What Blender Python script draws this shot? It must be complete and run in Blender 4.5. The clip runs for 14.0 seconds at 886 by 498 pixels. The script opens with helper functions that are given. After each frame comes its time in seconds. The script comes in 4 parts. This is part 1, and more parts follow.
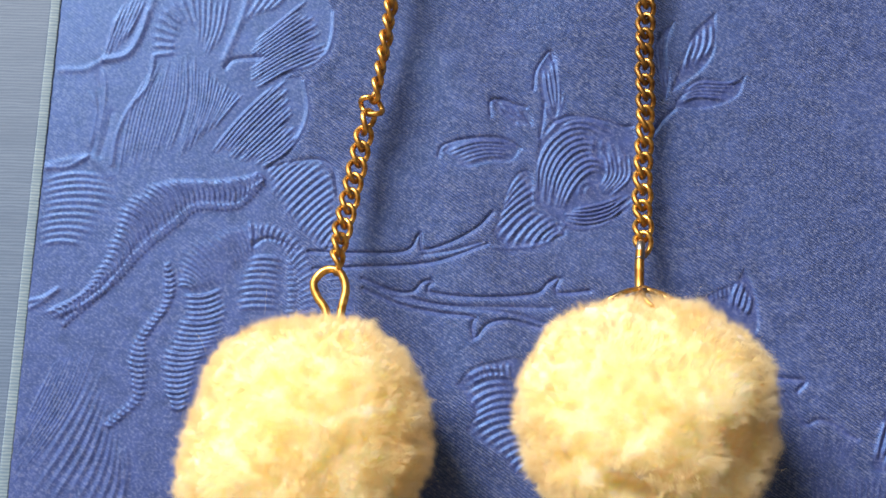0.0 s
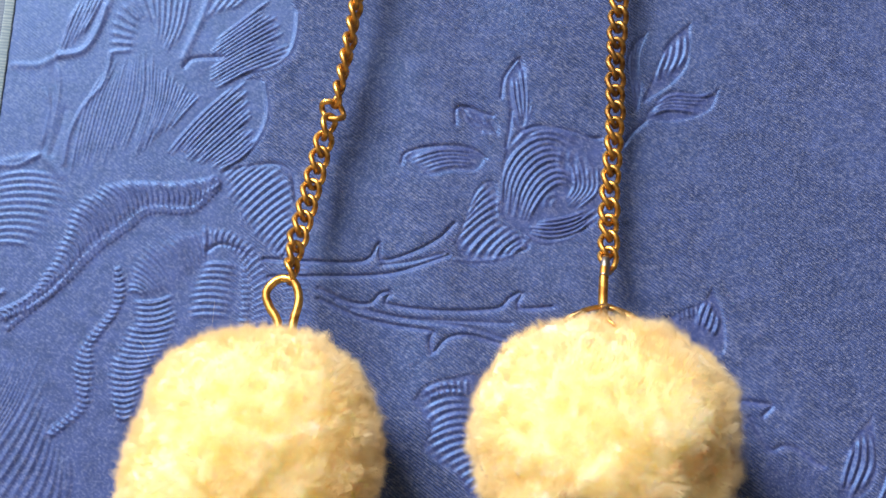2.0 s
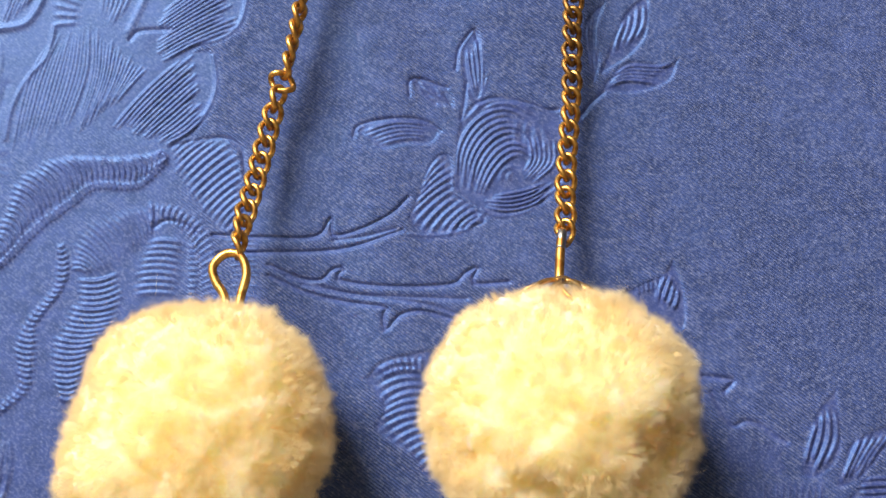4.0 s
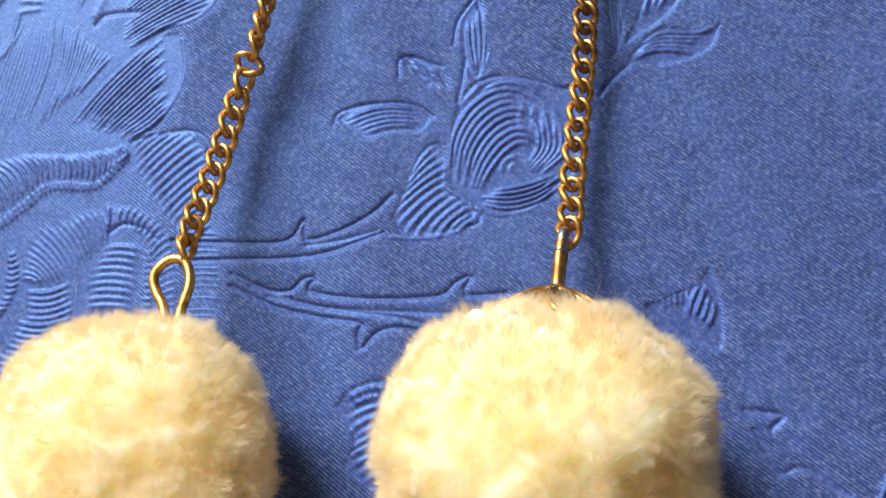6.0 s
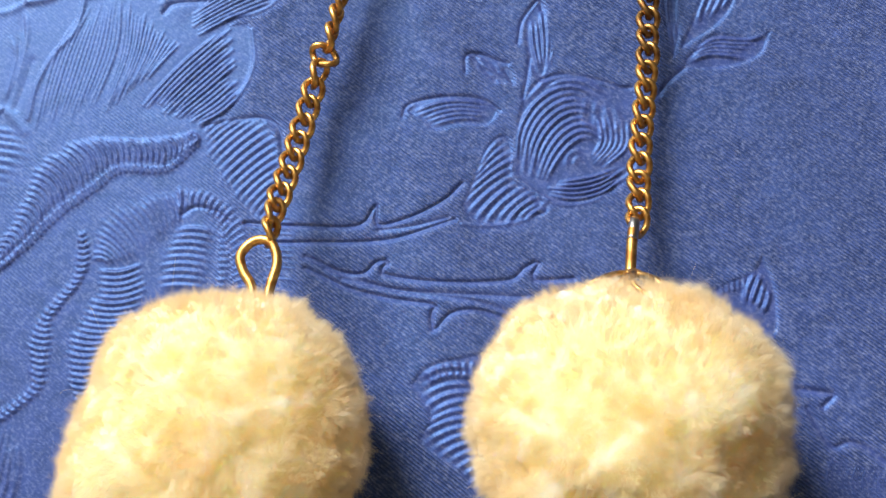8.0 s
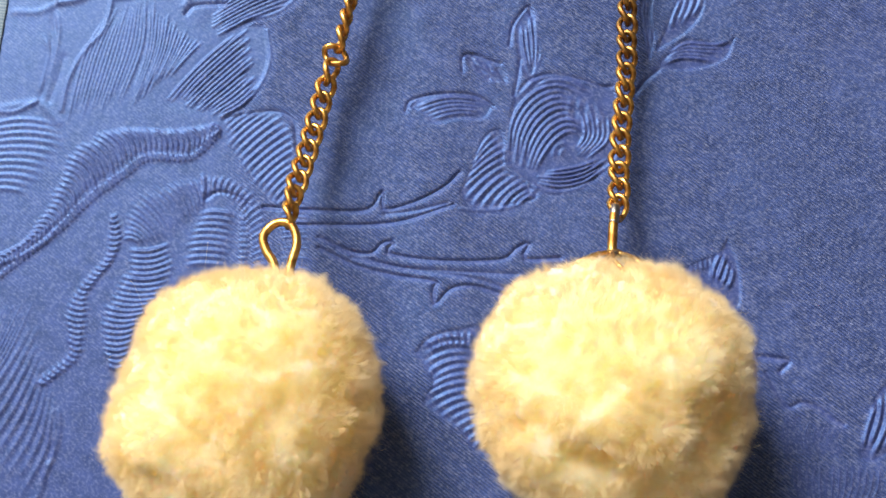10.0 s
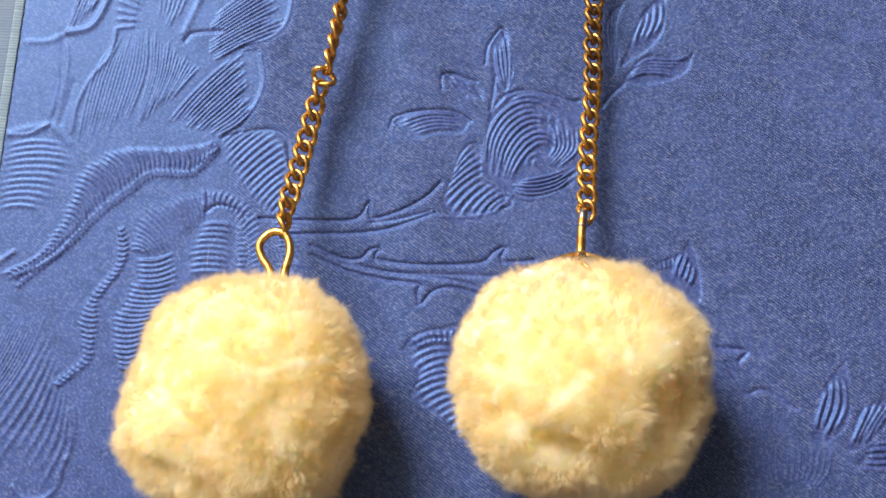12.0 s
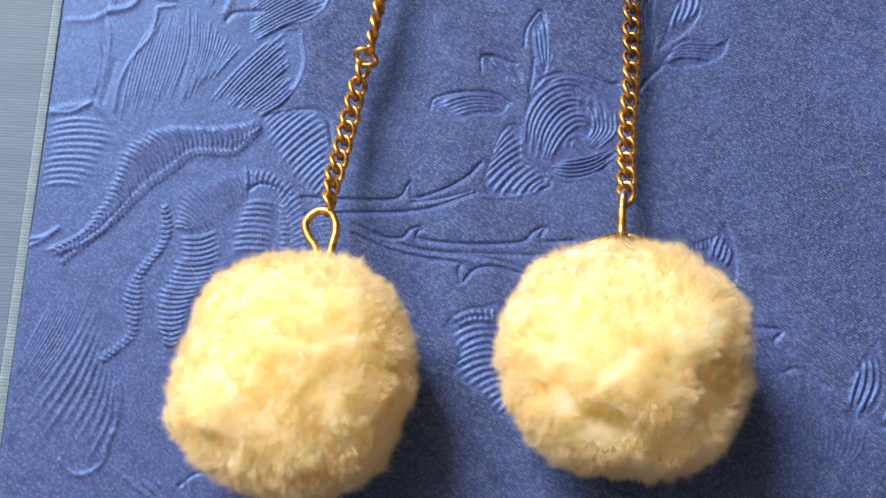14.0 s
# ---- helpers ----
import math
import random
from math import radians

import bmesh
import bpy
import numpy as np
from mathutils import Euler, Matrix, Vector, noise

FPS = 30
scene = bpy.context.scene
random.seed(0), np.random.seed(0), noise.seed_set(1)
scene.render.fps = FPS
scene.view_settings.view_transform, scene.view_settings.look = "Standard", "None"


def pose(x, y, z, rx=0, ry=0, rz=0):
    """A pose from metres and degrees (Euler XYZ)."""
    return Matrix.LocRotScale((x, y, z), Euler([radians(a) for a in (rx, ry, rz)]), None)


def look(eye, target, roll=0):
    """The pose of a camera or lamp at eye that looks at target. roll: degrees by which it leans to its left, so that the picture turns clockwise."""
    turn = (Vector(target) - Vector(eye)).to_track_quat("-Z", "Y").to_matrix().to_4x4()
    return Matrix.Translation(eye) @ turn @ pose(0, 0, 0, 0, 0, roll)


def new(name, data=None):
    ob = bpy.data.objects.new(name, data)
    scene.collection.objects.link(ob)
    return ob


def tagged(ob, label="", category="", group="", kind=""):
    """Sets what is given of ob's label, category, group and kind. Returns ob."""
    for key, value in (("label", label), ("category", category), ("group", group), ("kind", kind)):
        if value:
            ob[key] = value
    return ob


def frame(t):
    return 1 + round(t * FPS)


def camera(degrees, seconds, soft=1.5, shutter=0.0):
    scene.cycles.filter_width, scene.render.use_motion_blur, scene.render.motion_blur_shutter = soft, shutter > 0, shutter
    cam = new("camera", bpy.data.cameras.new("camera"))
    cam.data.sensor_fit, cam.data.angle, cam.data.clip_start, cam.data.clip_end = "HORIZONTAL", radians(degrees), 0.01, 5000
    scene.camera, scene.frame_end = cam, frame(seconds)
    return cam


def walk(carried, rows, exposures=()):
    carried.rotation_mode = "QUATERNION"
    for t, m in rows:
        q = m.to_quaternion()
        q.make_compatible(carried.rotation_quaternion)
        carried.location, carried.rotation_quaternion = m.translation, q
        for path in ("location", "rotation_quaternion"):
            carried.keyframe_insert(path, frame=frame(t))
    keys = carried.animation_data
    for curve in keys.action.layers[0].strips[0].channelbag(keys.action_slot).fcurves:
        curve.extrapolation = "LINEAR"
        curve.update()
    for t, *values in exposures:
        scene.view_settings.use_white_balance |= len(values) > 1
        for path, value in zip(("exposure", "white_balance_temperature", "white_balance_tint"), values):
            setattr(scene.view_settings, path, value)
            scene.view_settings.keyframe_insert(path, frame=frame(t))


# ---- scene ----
cam = camera(40.94, 14.0, soft=1.7)
PATH = [
    (0, pose(0.00000, -0.01450, 0.14500, 12.508, 1.146, 0.126)),
    (0.2, pose(0.00125, -0.01430, 0.14445, 12.661, 1.012, 0.289)),
    (0.3, pose(0.00222, -0.01414, 0.14418, 12.737, 0.945, 0.370)),
    (0.5, pose(0.00344, -0.01423, 0.14363, 12.890, 0.811, 0.532)),
    (0.7, pose(0.00380, -0.01372, 0.14306, 12.863, 0.631, 0.620)),
    (0.8, pose(0.00430, -0.01365, 0.14278, 12.850, 0.542, 0.664)),
    (1, pose(0.00609, -0.01279, 0.14222, 12.823, 0.362, 0.751)),
    (1.2, pose(0.00862, -0.01183, 0.14160, 12.875, 0.275, 0.917)),
    (1.3, pose(0.00871, -0.01168, 0.14128, 12.902, 0.231, 0.999)),
    (1.5, pose(0.00814, -0.01170, 0.14065, 12.954, 0.144, 1.165)),
    (1.7, pose(0.00867, -0.01076, 0.14071, 12.792, 0.271, 1.269)),
    (1.8, pose(0.00777, -0.01058, 0.14073, 12.711, 0.335, 1.321)),
    (2, pose(0.00380, -0.01218, 0.14078, 12.550, 0.463, 1.425)),
    (2.2, pose(0.00087, -0.01362, 0.13946, 12.571, 0.620, 1.481)),
    (2.3, pose(0.00046, -0.01365, 0.13880, 12.581, 0.698, 1.509)),
    (2.5, pose(-0.00056, -0.01352, 0.13748, 12.602, 0.855, 1.565)),
    (2.7, pose(-0.00308, -0.01374, 0.13719, 12.797, 0.932, 1.549)),
    (2.8, pose(-0.00337, -0.01408, 0.13705, 12.895, 0.971, 1.540)),
    (3, pose(-0.00146, -0.01433, 0.13677, 13.089, 1.048, 1.524)),
    (3.2, pose(-0.00076, -0.01380, 0.13623, 13.214, 0.629, 1.524)),
    (3.3, pose(-0.00023, -0.01375, 0.13596, 13.277, 0.420, 1.523)),
    (3.5, pose(0.00188, -0.01550, 0.13542, 13.402, 0.001, 1.522)),
    (3.6, pose(0.00572, -0.01588, 0.13560, 13.313, -0.059, 1.381)),
    (3.7, pose(0.00678, -0.01516, 0.13578, 13.224, -0.120, 1.241)),
    (3.8, pose(0.00604, -0.01455, 0.13596, 13.136, -0.181, 1.101)),
    (3.9, pose(0.00610, -0.01428, 0.13614, 13.048, -0.242, 0.960)),
    (4, pose(0.00716, -0.01526, 0.13632, 12.960, -0.304, 0.820)),
    (4.1, pose(0.00949, -0.01483, 0.13550, 12.607, -0.509, 0.663)),
    (4.2, pose(0.01071, -0.01510, 0.13468, 12.255, -0.716, 0.506)),
    (6.3, pose(0.02887, -0.01217, 0.11184, 14.914, 9.622, 3.236)),
    (6.4, pose(0.02713, -0.01236, 0.11255, 14.934, 9.491, 3.345)),
    (6.5, pose(0.02593, -0.01310, 0.11325, 14.954, 9.361, 3.454)),
    (6.7, pose(0.02236, -0.01446, 0.11401, 14.976, 8.866, 3.399)),
    (6.8, pose(0.02127, -0.01537, 0.11439, 14.987, 8.619, 3.372)),
    (7, pose(0.01923, -0.01560, 0.11514, 15.009, 8.124, 3.317)),
    (7.2, pose(0.01627, -0.01595, 0.11620, 15.084, 7.431, 3.195)),
    (7.3, pose(0.01527, -0.01577, 0.11673, 15.122, 7.085, 3.134)),
    (7.5, pose(0.01408, -0.01693, 0.11779, 15.200, 6.393, 3.011)),
    (7.7, pose(0.01390, -0.01784, 0.11868, 15.170, 5.397, 2.828)),
    (7.8, pose(0.01368, -0.01810, 0.11913, 15.157, 4.900, 2.737)),
    (8, pose(0.01113, -0.01705, 0.12003, 15.133, 3.904, 2.556)),
    (8.1, pose(0.01034, -0.01737, 0.11936, 14.851, 3.776, 2.567)),
    (8.2, pose(0.00943, -0.01792, 0.11868, 14.570, 3.648, 2.579)),
    (10.3, pose(0.00659, -0.02212, 0.13599, 14.193, 1.703, 2.104)),
    (10.4, pose(0.00648, -0.02268, 0.13647, 14.330, 1.905, 2.084)),
    (10.5, pose(0.00718, -0.02268, 0.13695, 14.468, 2.106, 2.065)),
    (10.7, pose(0.00698, -0.02388, 0.13822, 14.611, 2.145, 1.916)),
    (10.8, pose(0.00803, -0.02421, 0.13885, 14.683, 2.165, 1.842)),
    (11, pose(0.00916, -0.02355, 0.14012, 14.826, 2.204, 1.693)),
    (11.2, pose(0.01044, -0.02297, 0.14177, 14.757, 2.174, 1.583)),
    (11.3, pose(0.01044, -0.02342, 0.14260, 14.722, 2.159, 1.529)),
    (11.5, pose(0.00948, -0.02380, 0.14426, 14.653, 2.129, 1.419)),
    (11.7, pose(0.00926, -0.02386, 0.14438, 14.639, 2.184, 1.346)),
    (11.8, pose(0.00960, -0.02385, 0.14444, 14.631, 2.211, 1.309)),
    (12, pose(0.01023, -0.02401, 0.14456, 14.617, 2.266, 1.235)),
    (12.2, pose(0.01034, -0.02337, 0.14431, 14.413, 2.002, 1.116)),
    (12.3, pose(0.01040, -0.02418, 0.14418, 14.312, 1.870, 1.056)),
    (12.5, pose(0.01055, -0.02378, 0.14393, 14.109, 1.605, 0.938)),
    (12.7, pose(0.01001, -0.02399, 0.14408, 14.084, 1.621, 0.947)),
    (12.8, pose(0.01018, -0.02398, 0.14416, 14.071, 1.629, 0.952)),
    (13, pose(0.01034, -0.02361, 0.14431, 14.045, 1.645, 0.961)),
    (13.2, pose(0.00956, -0.02365, 0.14511, 14.071, 1.749, 0.962)),
    (13.3, pose(0.00988, -0.02365, 0.14552, 14.084, 1.800, 0.963)),
    (13.5, pose(0.00977, -0.02445, 0.14632, 14.110, 1.904, 0.964)),
    (13.6, pose(0.00928, -0.02408, 0.14646, 14.029, 1.786, 1.050)),
    (13.7, pose(0.00891, -0.02378, 0.14659, 13.948, 1.668, 1.136)),
    (13.8, pose(0.00797, -0.02379, 0.14672, 13.867, 1.550, 1.222)),
    (13.9, pose(0.00564, -0.02429, 0.14685, 13.785, 1.432, 1.309)),
    (14, pose(0.00282, -0.02493, 0.14699, 13.704, 1.314, 1.396)),
]
walk(cam, PATH, [(0.0, -0.1, 6600, 10), (4.2, -0.1, 6600, 10), (6.3, -0.15, 5700, 10), (8.2, -0.18, 5950, 10), (10.3, -0.1, 6500, 10), (14.0, -0.1, 6500, 10)])

# ---- light: a bright window beyond the upper left corner of the sheet, in a plain room ----
world = bpy.data.worlds.new("sky")
scene.world = world
world.use_nodes = True
sky = world.node_tree.nodes.new("ShaderNodeTexSky")
sky.sky_type, sky.sun_disc = "NISHITA", False
sky.sun_elevation, sky.sun_rotation = radians(38), radians(300)
back = world.node_tree.nodes["Background"]
back.inputs["Strength"].default_value = 0.1
world.node_tree.links.new(sky.outputs[0], back.inputs[0])

WINDOW_AT = Vector((-1.10, 1.31, 1.48))
lamp_data = bpy.data.lights.new("window_light", "AREA")
lamp_data.shape, lamp_data.size, lamp_data.size_y = "RECTANGLE", 1.2, 1.1
lamp_data.energy, lamp_data.color = 186, (1.0, 0.96, 0.90)
lamp = new("window_light", lamp_data)
lamp.matrix_world = look(WINDOW_AT, WINDOW_AT + Vector((0, -1, 0)))


# ---- materials ----
def material(name):
    mat = bpy.data.materials.new(name)
    mat.use_nodes = True
    return mat, mat.node_tree.nodes, mat.node_tree.links, mat.node_tree.nodes["Principled BSDF"]


def node(nodes, kind, **values):
    n = nodes.new("ShaderNode" + kind)
    for key, value in values.items():
        n.inputs[key.replace("_", " ")].default_value = value
    return n


def ramp(nodes, links, source, stops):
    r = nodes.new("ShaderNodeValToRGB")
    links.new(source, r.inputs[0])
    while len(r.color_ramp.elements) < len(stops):
        r.color_ramp.elements.new(0.5)
    for e, (at, colour) in zip(r.color_ramp.elements, stops):
        e.position, e.color = at, (*colour, 1)
    return r.outputs[0]


def paper_material():
    mat, nodes, links, out = material("blue_embossed_paper")
    co = nodes.new("ShaderNodeTexCoord").outputs["Object"]

    def times(a, b):
        m = nodes.new("ShaderNodeMath")
        m.operation = "MULTIPLY"
        links.new(a, m.inputs[0])
        links.new(b, m.inputs[1])
        return m.outputs[0]

    # twill: fine diagonal ribs, broken up by noise and flattened by the stamp
    turn = nodes.new("ShaderNodeMapping")
    turn.inputs["Rotation"].default_value = (0, 0, radians(-54))
    links.new(co, turn.inputs["Vector"])
    streak = nodes.new("ShaderNodeMapping")
    streak.inputs["Scale"].default_value = (1.0, 0.6, 1.0)
    links.new(turn.outputs[0], streak.inputs["Vector"])
    broad = node(nodes, "TexNoise", Scale=38.0, Detail=5.0)
    patch = node(nodes, "TexNoise", Scale=75.0, Detail=3.0)
    mottle = node(nodes, "TexNoise", Scale=430.0, Detail=6.0, Roughness=0.72)
    grain = node(nodes, "TexNoise", Scale=1500.0, Detail=3.0)
    for n in (broad, patch, mottle, grain):
        links.new(co, n.inputs["Vector"])
    fleck = node(nodes, "TexNoise", Scale=3300.0, Detail=3.0, Roughness=0.7)
    links.new(streak.outputs[0], fleck.inputs["Vector"])
    rib = nodes.new("ShaderNodeTexWave")
    rib.wave_type, rib.bands_direction = "BANDS", "X"
    for key, value in (("Scale", 960.0), ("Distortion", 1.8), ("Detail", 3.0), ("Detail Scale", 3.0)):
        rib.inputs[key].default_value = value
    links.new(turn.outputs[0], rib.inputs["Vector"])
    flat = nodes.new("ShaderNodeAttribute")
    flat.attribute_name = "pressed"
    free = nodes.new("ShaderNodeMapRange")
    links.new(flat.outputs["Fac"], free.inputs[0])
    free.inputs[3].default_value, free.inputs[4].default_value = 1.0, 0.06
    woven = times(free.outputs[0], ramp(nodes, links, patch.outputs[0], [(0.36, (0.35,) * 3), (0.60, (1.0,) * 3)]))
    ribs = times(rib.outputs[1], woven)

    base = ramp(nodes, links, broad.outputs[0], [(0.3, (0.038, 0.057, 0.174)), (0.7, (0.058, 0.083, 0.238))])
    soft = ramp(nodes, links, mottle.outputs[0], [(0.3, (0.66,) * 3), (0.7, (1.34,) * 3)])
    tint = nodes.new("ShaderNodeMix")
    tint.data_type, tint.blend_type = "RGBA", "MULTIPLY"
    tint.inputs[0].default_value = 1.0
    # rolled paper is duller and a little violet
    rolled = nodes.new("ShaderNodeMix")
    rolled.data_type = "RGBA"
    rolled.inputs[7].default_value = (0.040, 0.053, 0.188, 1)
    share = nodes.new("ShaderNodeMapRange")
    links.new(flat.outputs["Fac"], share.inputs[0])
    share.inputs[4].default_value = 0.7
    links.new(share.outputs[0], rolled.inputs[0])
    links.new(base, rolled.inputs[6])
    links.new(rolled.outputs[2], tint.inputs[6])
    links.new(soft, tint.inputs[7])
    pale = ramp(nodes, links, fleck.outputs[0], [(0.46, (0, 0, 0)), (0.76, (0.70,) * 3)])
    amount = times(pale, ramp(nodes, links, ribs, [(0.0, (0.50,) * 3), (0.8, (1.0,) * 3)]))
    weave = nodes.new("ShaderNodeMix")
    weave.data_type = "RGBA"
    weave.inputs[7].default_value = (0.32, 0.365, 0.58, 1)
    links.new(amount, weave.inputs[0])
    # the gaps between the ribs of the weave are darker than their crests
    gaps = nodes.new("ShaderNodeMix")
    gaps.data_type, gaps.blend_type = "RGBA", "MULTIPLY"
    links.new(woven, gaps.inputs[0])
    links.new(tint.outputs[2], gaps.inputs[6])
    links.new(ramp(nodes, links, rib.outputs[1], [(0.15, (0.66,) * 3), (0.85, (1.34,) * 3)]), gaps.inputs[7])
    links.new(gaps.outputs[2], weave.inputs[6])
    links.new(weave.outputs[2], out.inputs["Base Color"])
    height = nodes.new("ShaderNodeMath")
    height.operation = "ADD"
    links.new(ribs, height.inputs[0])
    links.new(times(grain.outputs[0], free.outputs[0]), height.inputs[1])
    bump = node(nodes, "Bump", Strength=1.0, Distance=0.00010)
    links.new(height.outputs[0], bump.inputs["Height"])
    links.new(bump.outputs[0], out.inputs["Normal"])
    # the stamp also burnishes what it presses
    gloss = nodes.new("ShaderNodeMapRange")
    links.new(flat.outputs["Fac"], gloss.inputs[0])
    gloss.inputs[3].default_value, gloss.inputs[4].default_value = 1.0, 0.84
    links.new(times(ramp(nodes, links, mottle.outputs[0], [(0.3, (0.46,) * 3), (0.7, (0.58,) * 3)]), gloss.outputs[0]), out.inputs["Roughness"])
    out.inputs["Specular IOR Level"].default_value = 0.8
    out.inputs["Specular Tint"].default_value = (0.22, 0.48, 1.0, 1)
    return mat


def gold_material(name, dull, stops=None):
    mat, nodes, links, out = material(name)
    co = nodes.new("ShaderNodeTexCoord").outputs["Object"]
    n = node(nodes, "TexNoise", Scale=700.0 if not dull else 420.0, Detail=4.0)
    links.new(co, n.inputs["Vector"])
    if stops:
        pass
    elif dull:
        stops = [(0.36, (0.12, 0.085, 0.06)), (0.52, (0.58, 0.35, 0.11))]
    else:
        stops = [(0.34, (0.36, 0.16, 0.04)), (0.58, (0.78, 0.45, 0.12))]
    links.new(ramp(nodes, links, n.outputs[0], stops), out.inputs["Base Color"])
    out.inputs["Metallic"].default_value = 1.0
    links.new(ramp(nodes, links, n.outputs[0], [(0.3, (0.50,) * 3), (0.7, (0.32,) * 3)]), out.inputs["Roughness"])
    bump = node(nodes, "Bump", Strength=0.25, Distance=0.00006)
    links.new(n.outputs[0], bump.inputs["Height"])
    links.new(bump.outputs[0], out.inputs["Normal"])
    return mat


def wool_material(name, fibre, stops):
    mat, nodes, links, out = material(name)
    co = nodes.new("ShaderNodeTexCoord").outputs["Object"]
    n = node(nodes, "TexNoise", Scale=260.0, Detail=5.0, Roughness=0.6)
    fine = node(nodes, "TexNoise", Scale=1500.0, Detail=3.0)
    links.new(co, n.inputs["Vector"])
    links.new(co, fine.inputs["Vector"])
    links.new(ramp(nodes, links, n.outputs[0], stops), out.inputs["Base Color"])
    out.inputs["Roughness"].default_value = 0.95
    out.inputs["Specular IOR Level"].default_value = 0.0
    if not fibre:
        out.inputs["Subsurface Weight"].default_value = 0.92
        out.inputs["Subsurface Radius"].default_value = (1.0, 0.72, 0.36)
        out.inputs["Subsurface Scale"].default_value = 0.016
        bump = node(nodes, "Bump", Strength=0.25, Distance=0.0002)
        links.new(fine.outputs[0], bump.inputs["Height"])
        links.new(bump.outputs[0], out.inputs["Normal"])
    else:
        through_light = node(nodes, "BsdfTranslucent")
        links.new(out.inputs["Base Color"].links[0].from_socket, through_light.inputs["Color"])
        both = nodes.new("ShaderNodeMixShader")
        both.inputs[0].default_value = 0.55
        links.new(out.outputs[0], both.inputs[1])
        links.new(through_light.outputs[0], both.inputs[2])
        # single fibres differ in tone
        island = nodes.new("ShaderNodeNewGeometry").outputs["Random Per Island"]
        colour = out.inputs["Base Color"].links[0].from_socket
        tone = nodes.new("ShaderNodeMix")
        tone.data_type, tone.blend_type = "RGBA", "MULTIPLY"
        tone.inputs[0].default_value = 1.0
        links.new(colour, tone.inputs[6])
        links.new(ramp(nodes, links, island, [(0.0, (0.97, 0.95, 0.90)), (0.8, (1.0, 1.0, 1.0))]), tone.inputs[7])
        links.new(tone.outputs[2], out.inputs["Base Color"])
        links.new(tone.outputs[2], through_light.inputs["Color"])
        links.new(both.outputs[0], nodes["Material Output"].inputs["Surface"])
    return mat


def ribbon_material(name, colour, pale):
    mat, nodes, links, out = material(name)
    co = nodes.new("ShaderNodeTexCoord").outputs["Object"]
    weft = nodes.new("ShaderNodeTexWave")
    weft.wave_type, weft.bands_direction = "BANDS", "Y"
    for key, value in (("Scale", 760.0), ("Distortion", 4.0), ("Detail", 4.0), ("Detail Scale", 2.5)):
        weft.inputs[key].default_value = value
    stretch = nodes.new("ShaderNodeMapping")
    stretch.inputs["Scale"].default_value = (0.12, 1.0, 1.0)
    links.new(co, stretch.inputs["Vector"])
    links.new(stretch.outputs[0], weft.inputs["Vector"])
    spots = node(nodes, "TexNoise", Scale=260.0, Detail=4.0)
    links.new(stretch.outputs[0], spots.inputs["Vector"])
    tone = nodes.new("ShaderNodeMath")
    tone.operation = "MULTIPLY"
    links.new(weft.outputs[1], tone.inputs[0])
    links.new(spots.outputs[0], tone.inputs[1])
    # the satin's white glints, put into the colour as scattered pale patches
    bare = node(nodes, "TexNoise", Scale=95.0, Detail=2.0)
    links.new(co, bare.inputs["Vector"])
    glint_grain = node(nodes, "TexNoise", Scale=900.0, Detail=3.0)
    links.new(co, glint_grain.inputs["Vector"])
    glint = nodes.new("ShaderNodeMath")
    glint.operation = "MULTIPLY"
    links.new(ramp(nodes, links, bare.outputs[0], [(0.62, (0, 0, 0)), (0.70, (1, 1, 1))]), glint.inputs[0])
    links.new(ramp(nodes, links, glint_grain.outputs[0], [(0.46, (0, 0, 0)), (0.6, (1, 1, 1))]), glint.inputs[1])
    mixed = nodes.new("ShaderNodeMix")
    mixed.data_type = "RGBA"
    mixed.inputs[7].default_value = (0.42, 0.48, 0.52, 1)
    links.new(glint.outputs[0], mixed.inputs[0])
    links.new(ramp(nodes, links, tone.outputs[0], [(0.05, colour), (0.55, pale)]), mixed.inputs[6])
    links.new(mixed.outputs[2], out.inputs["Base Color"])
    out.inputs["Roughness"].default_value = 0.6
    out.inputs["Sheen Weight"].default_value = 0.3
    bump = node(nodes, "Bump", Strength=0.15, Distance=0.00008)
    links.new(tone.outputs[0], bump.inputs["Height"])
    links.new(bump.outputs[0], out.inputs["Normal"])
    return mat


def plain_material(name, low, high, scale, rough):
    mat, nodes, links, out = material(name)
    n = node(nodes, "TexNoise", Scale=scale, Detail=5.0)
    links.new(nodes.new("ShaderNodeTexCoord").outputs["Object"], n.inputs["Vector"])
    links.new(ramp(nodes, links, n.outputs[0], [(0.35, low), (0.65, high)]), out.inputs["Base Color"])
    out.inputs["Roughness"].default_value = rough
    bump = node(nodes, "Bump", Strength=0.2, Distance=0.002)
    links.new(n.outputs[0], bump.inputs["Height"])
    links.new(bump.outputs[0], out.inputs["Normal"])
    return mat


PAPER = paper_material()
GOLD = gold_material("worn_gold_plating", False)
TARNISHED = gold_material("tarnished_metal", True)
BROWNED = gold_material("browned_gold_plating", False, [(0.36, (0.20, 0.09, 0.03)), (0.60, (0.58, 0.33, 0.10))])
STEEL = gold_material("bare_grey_metal", True, [(0.36, (0.16, 0.15, 0.14)), (0.55, (0.34, 0.32, 0.30))])
WOOL = wool_material("cream_wool", False, [(0.33, (0.955, 0.73, 0.39)), (0.5, (0.965, 0.775, 0.46)), (0.68, (0.975, 0.82, 0.54))])
FIBRE = wool_material("cream_wool_fibre", True, [(0.33, (0.945, 0.815, 0.53)), (0.5, (0.955, 0.85, 0.60)), (0.66, (0.965, 0.885, 0.69))])
RIBBON = ribbon_material("pale_satin_weave", (0.058, 0.105, 0.20), (0.105, 0.165, 0.275))
SELVEDGE = ribbon_material("silver_selvedge", (0.12, 0.20, 0.30), (0.26, 0.35, 0.43))
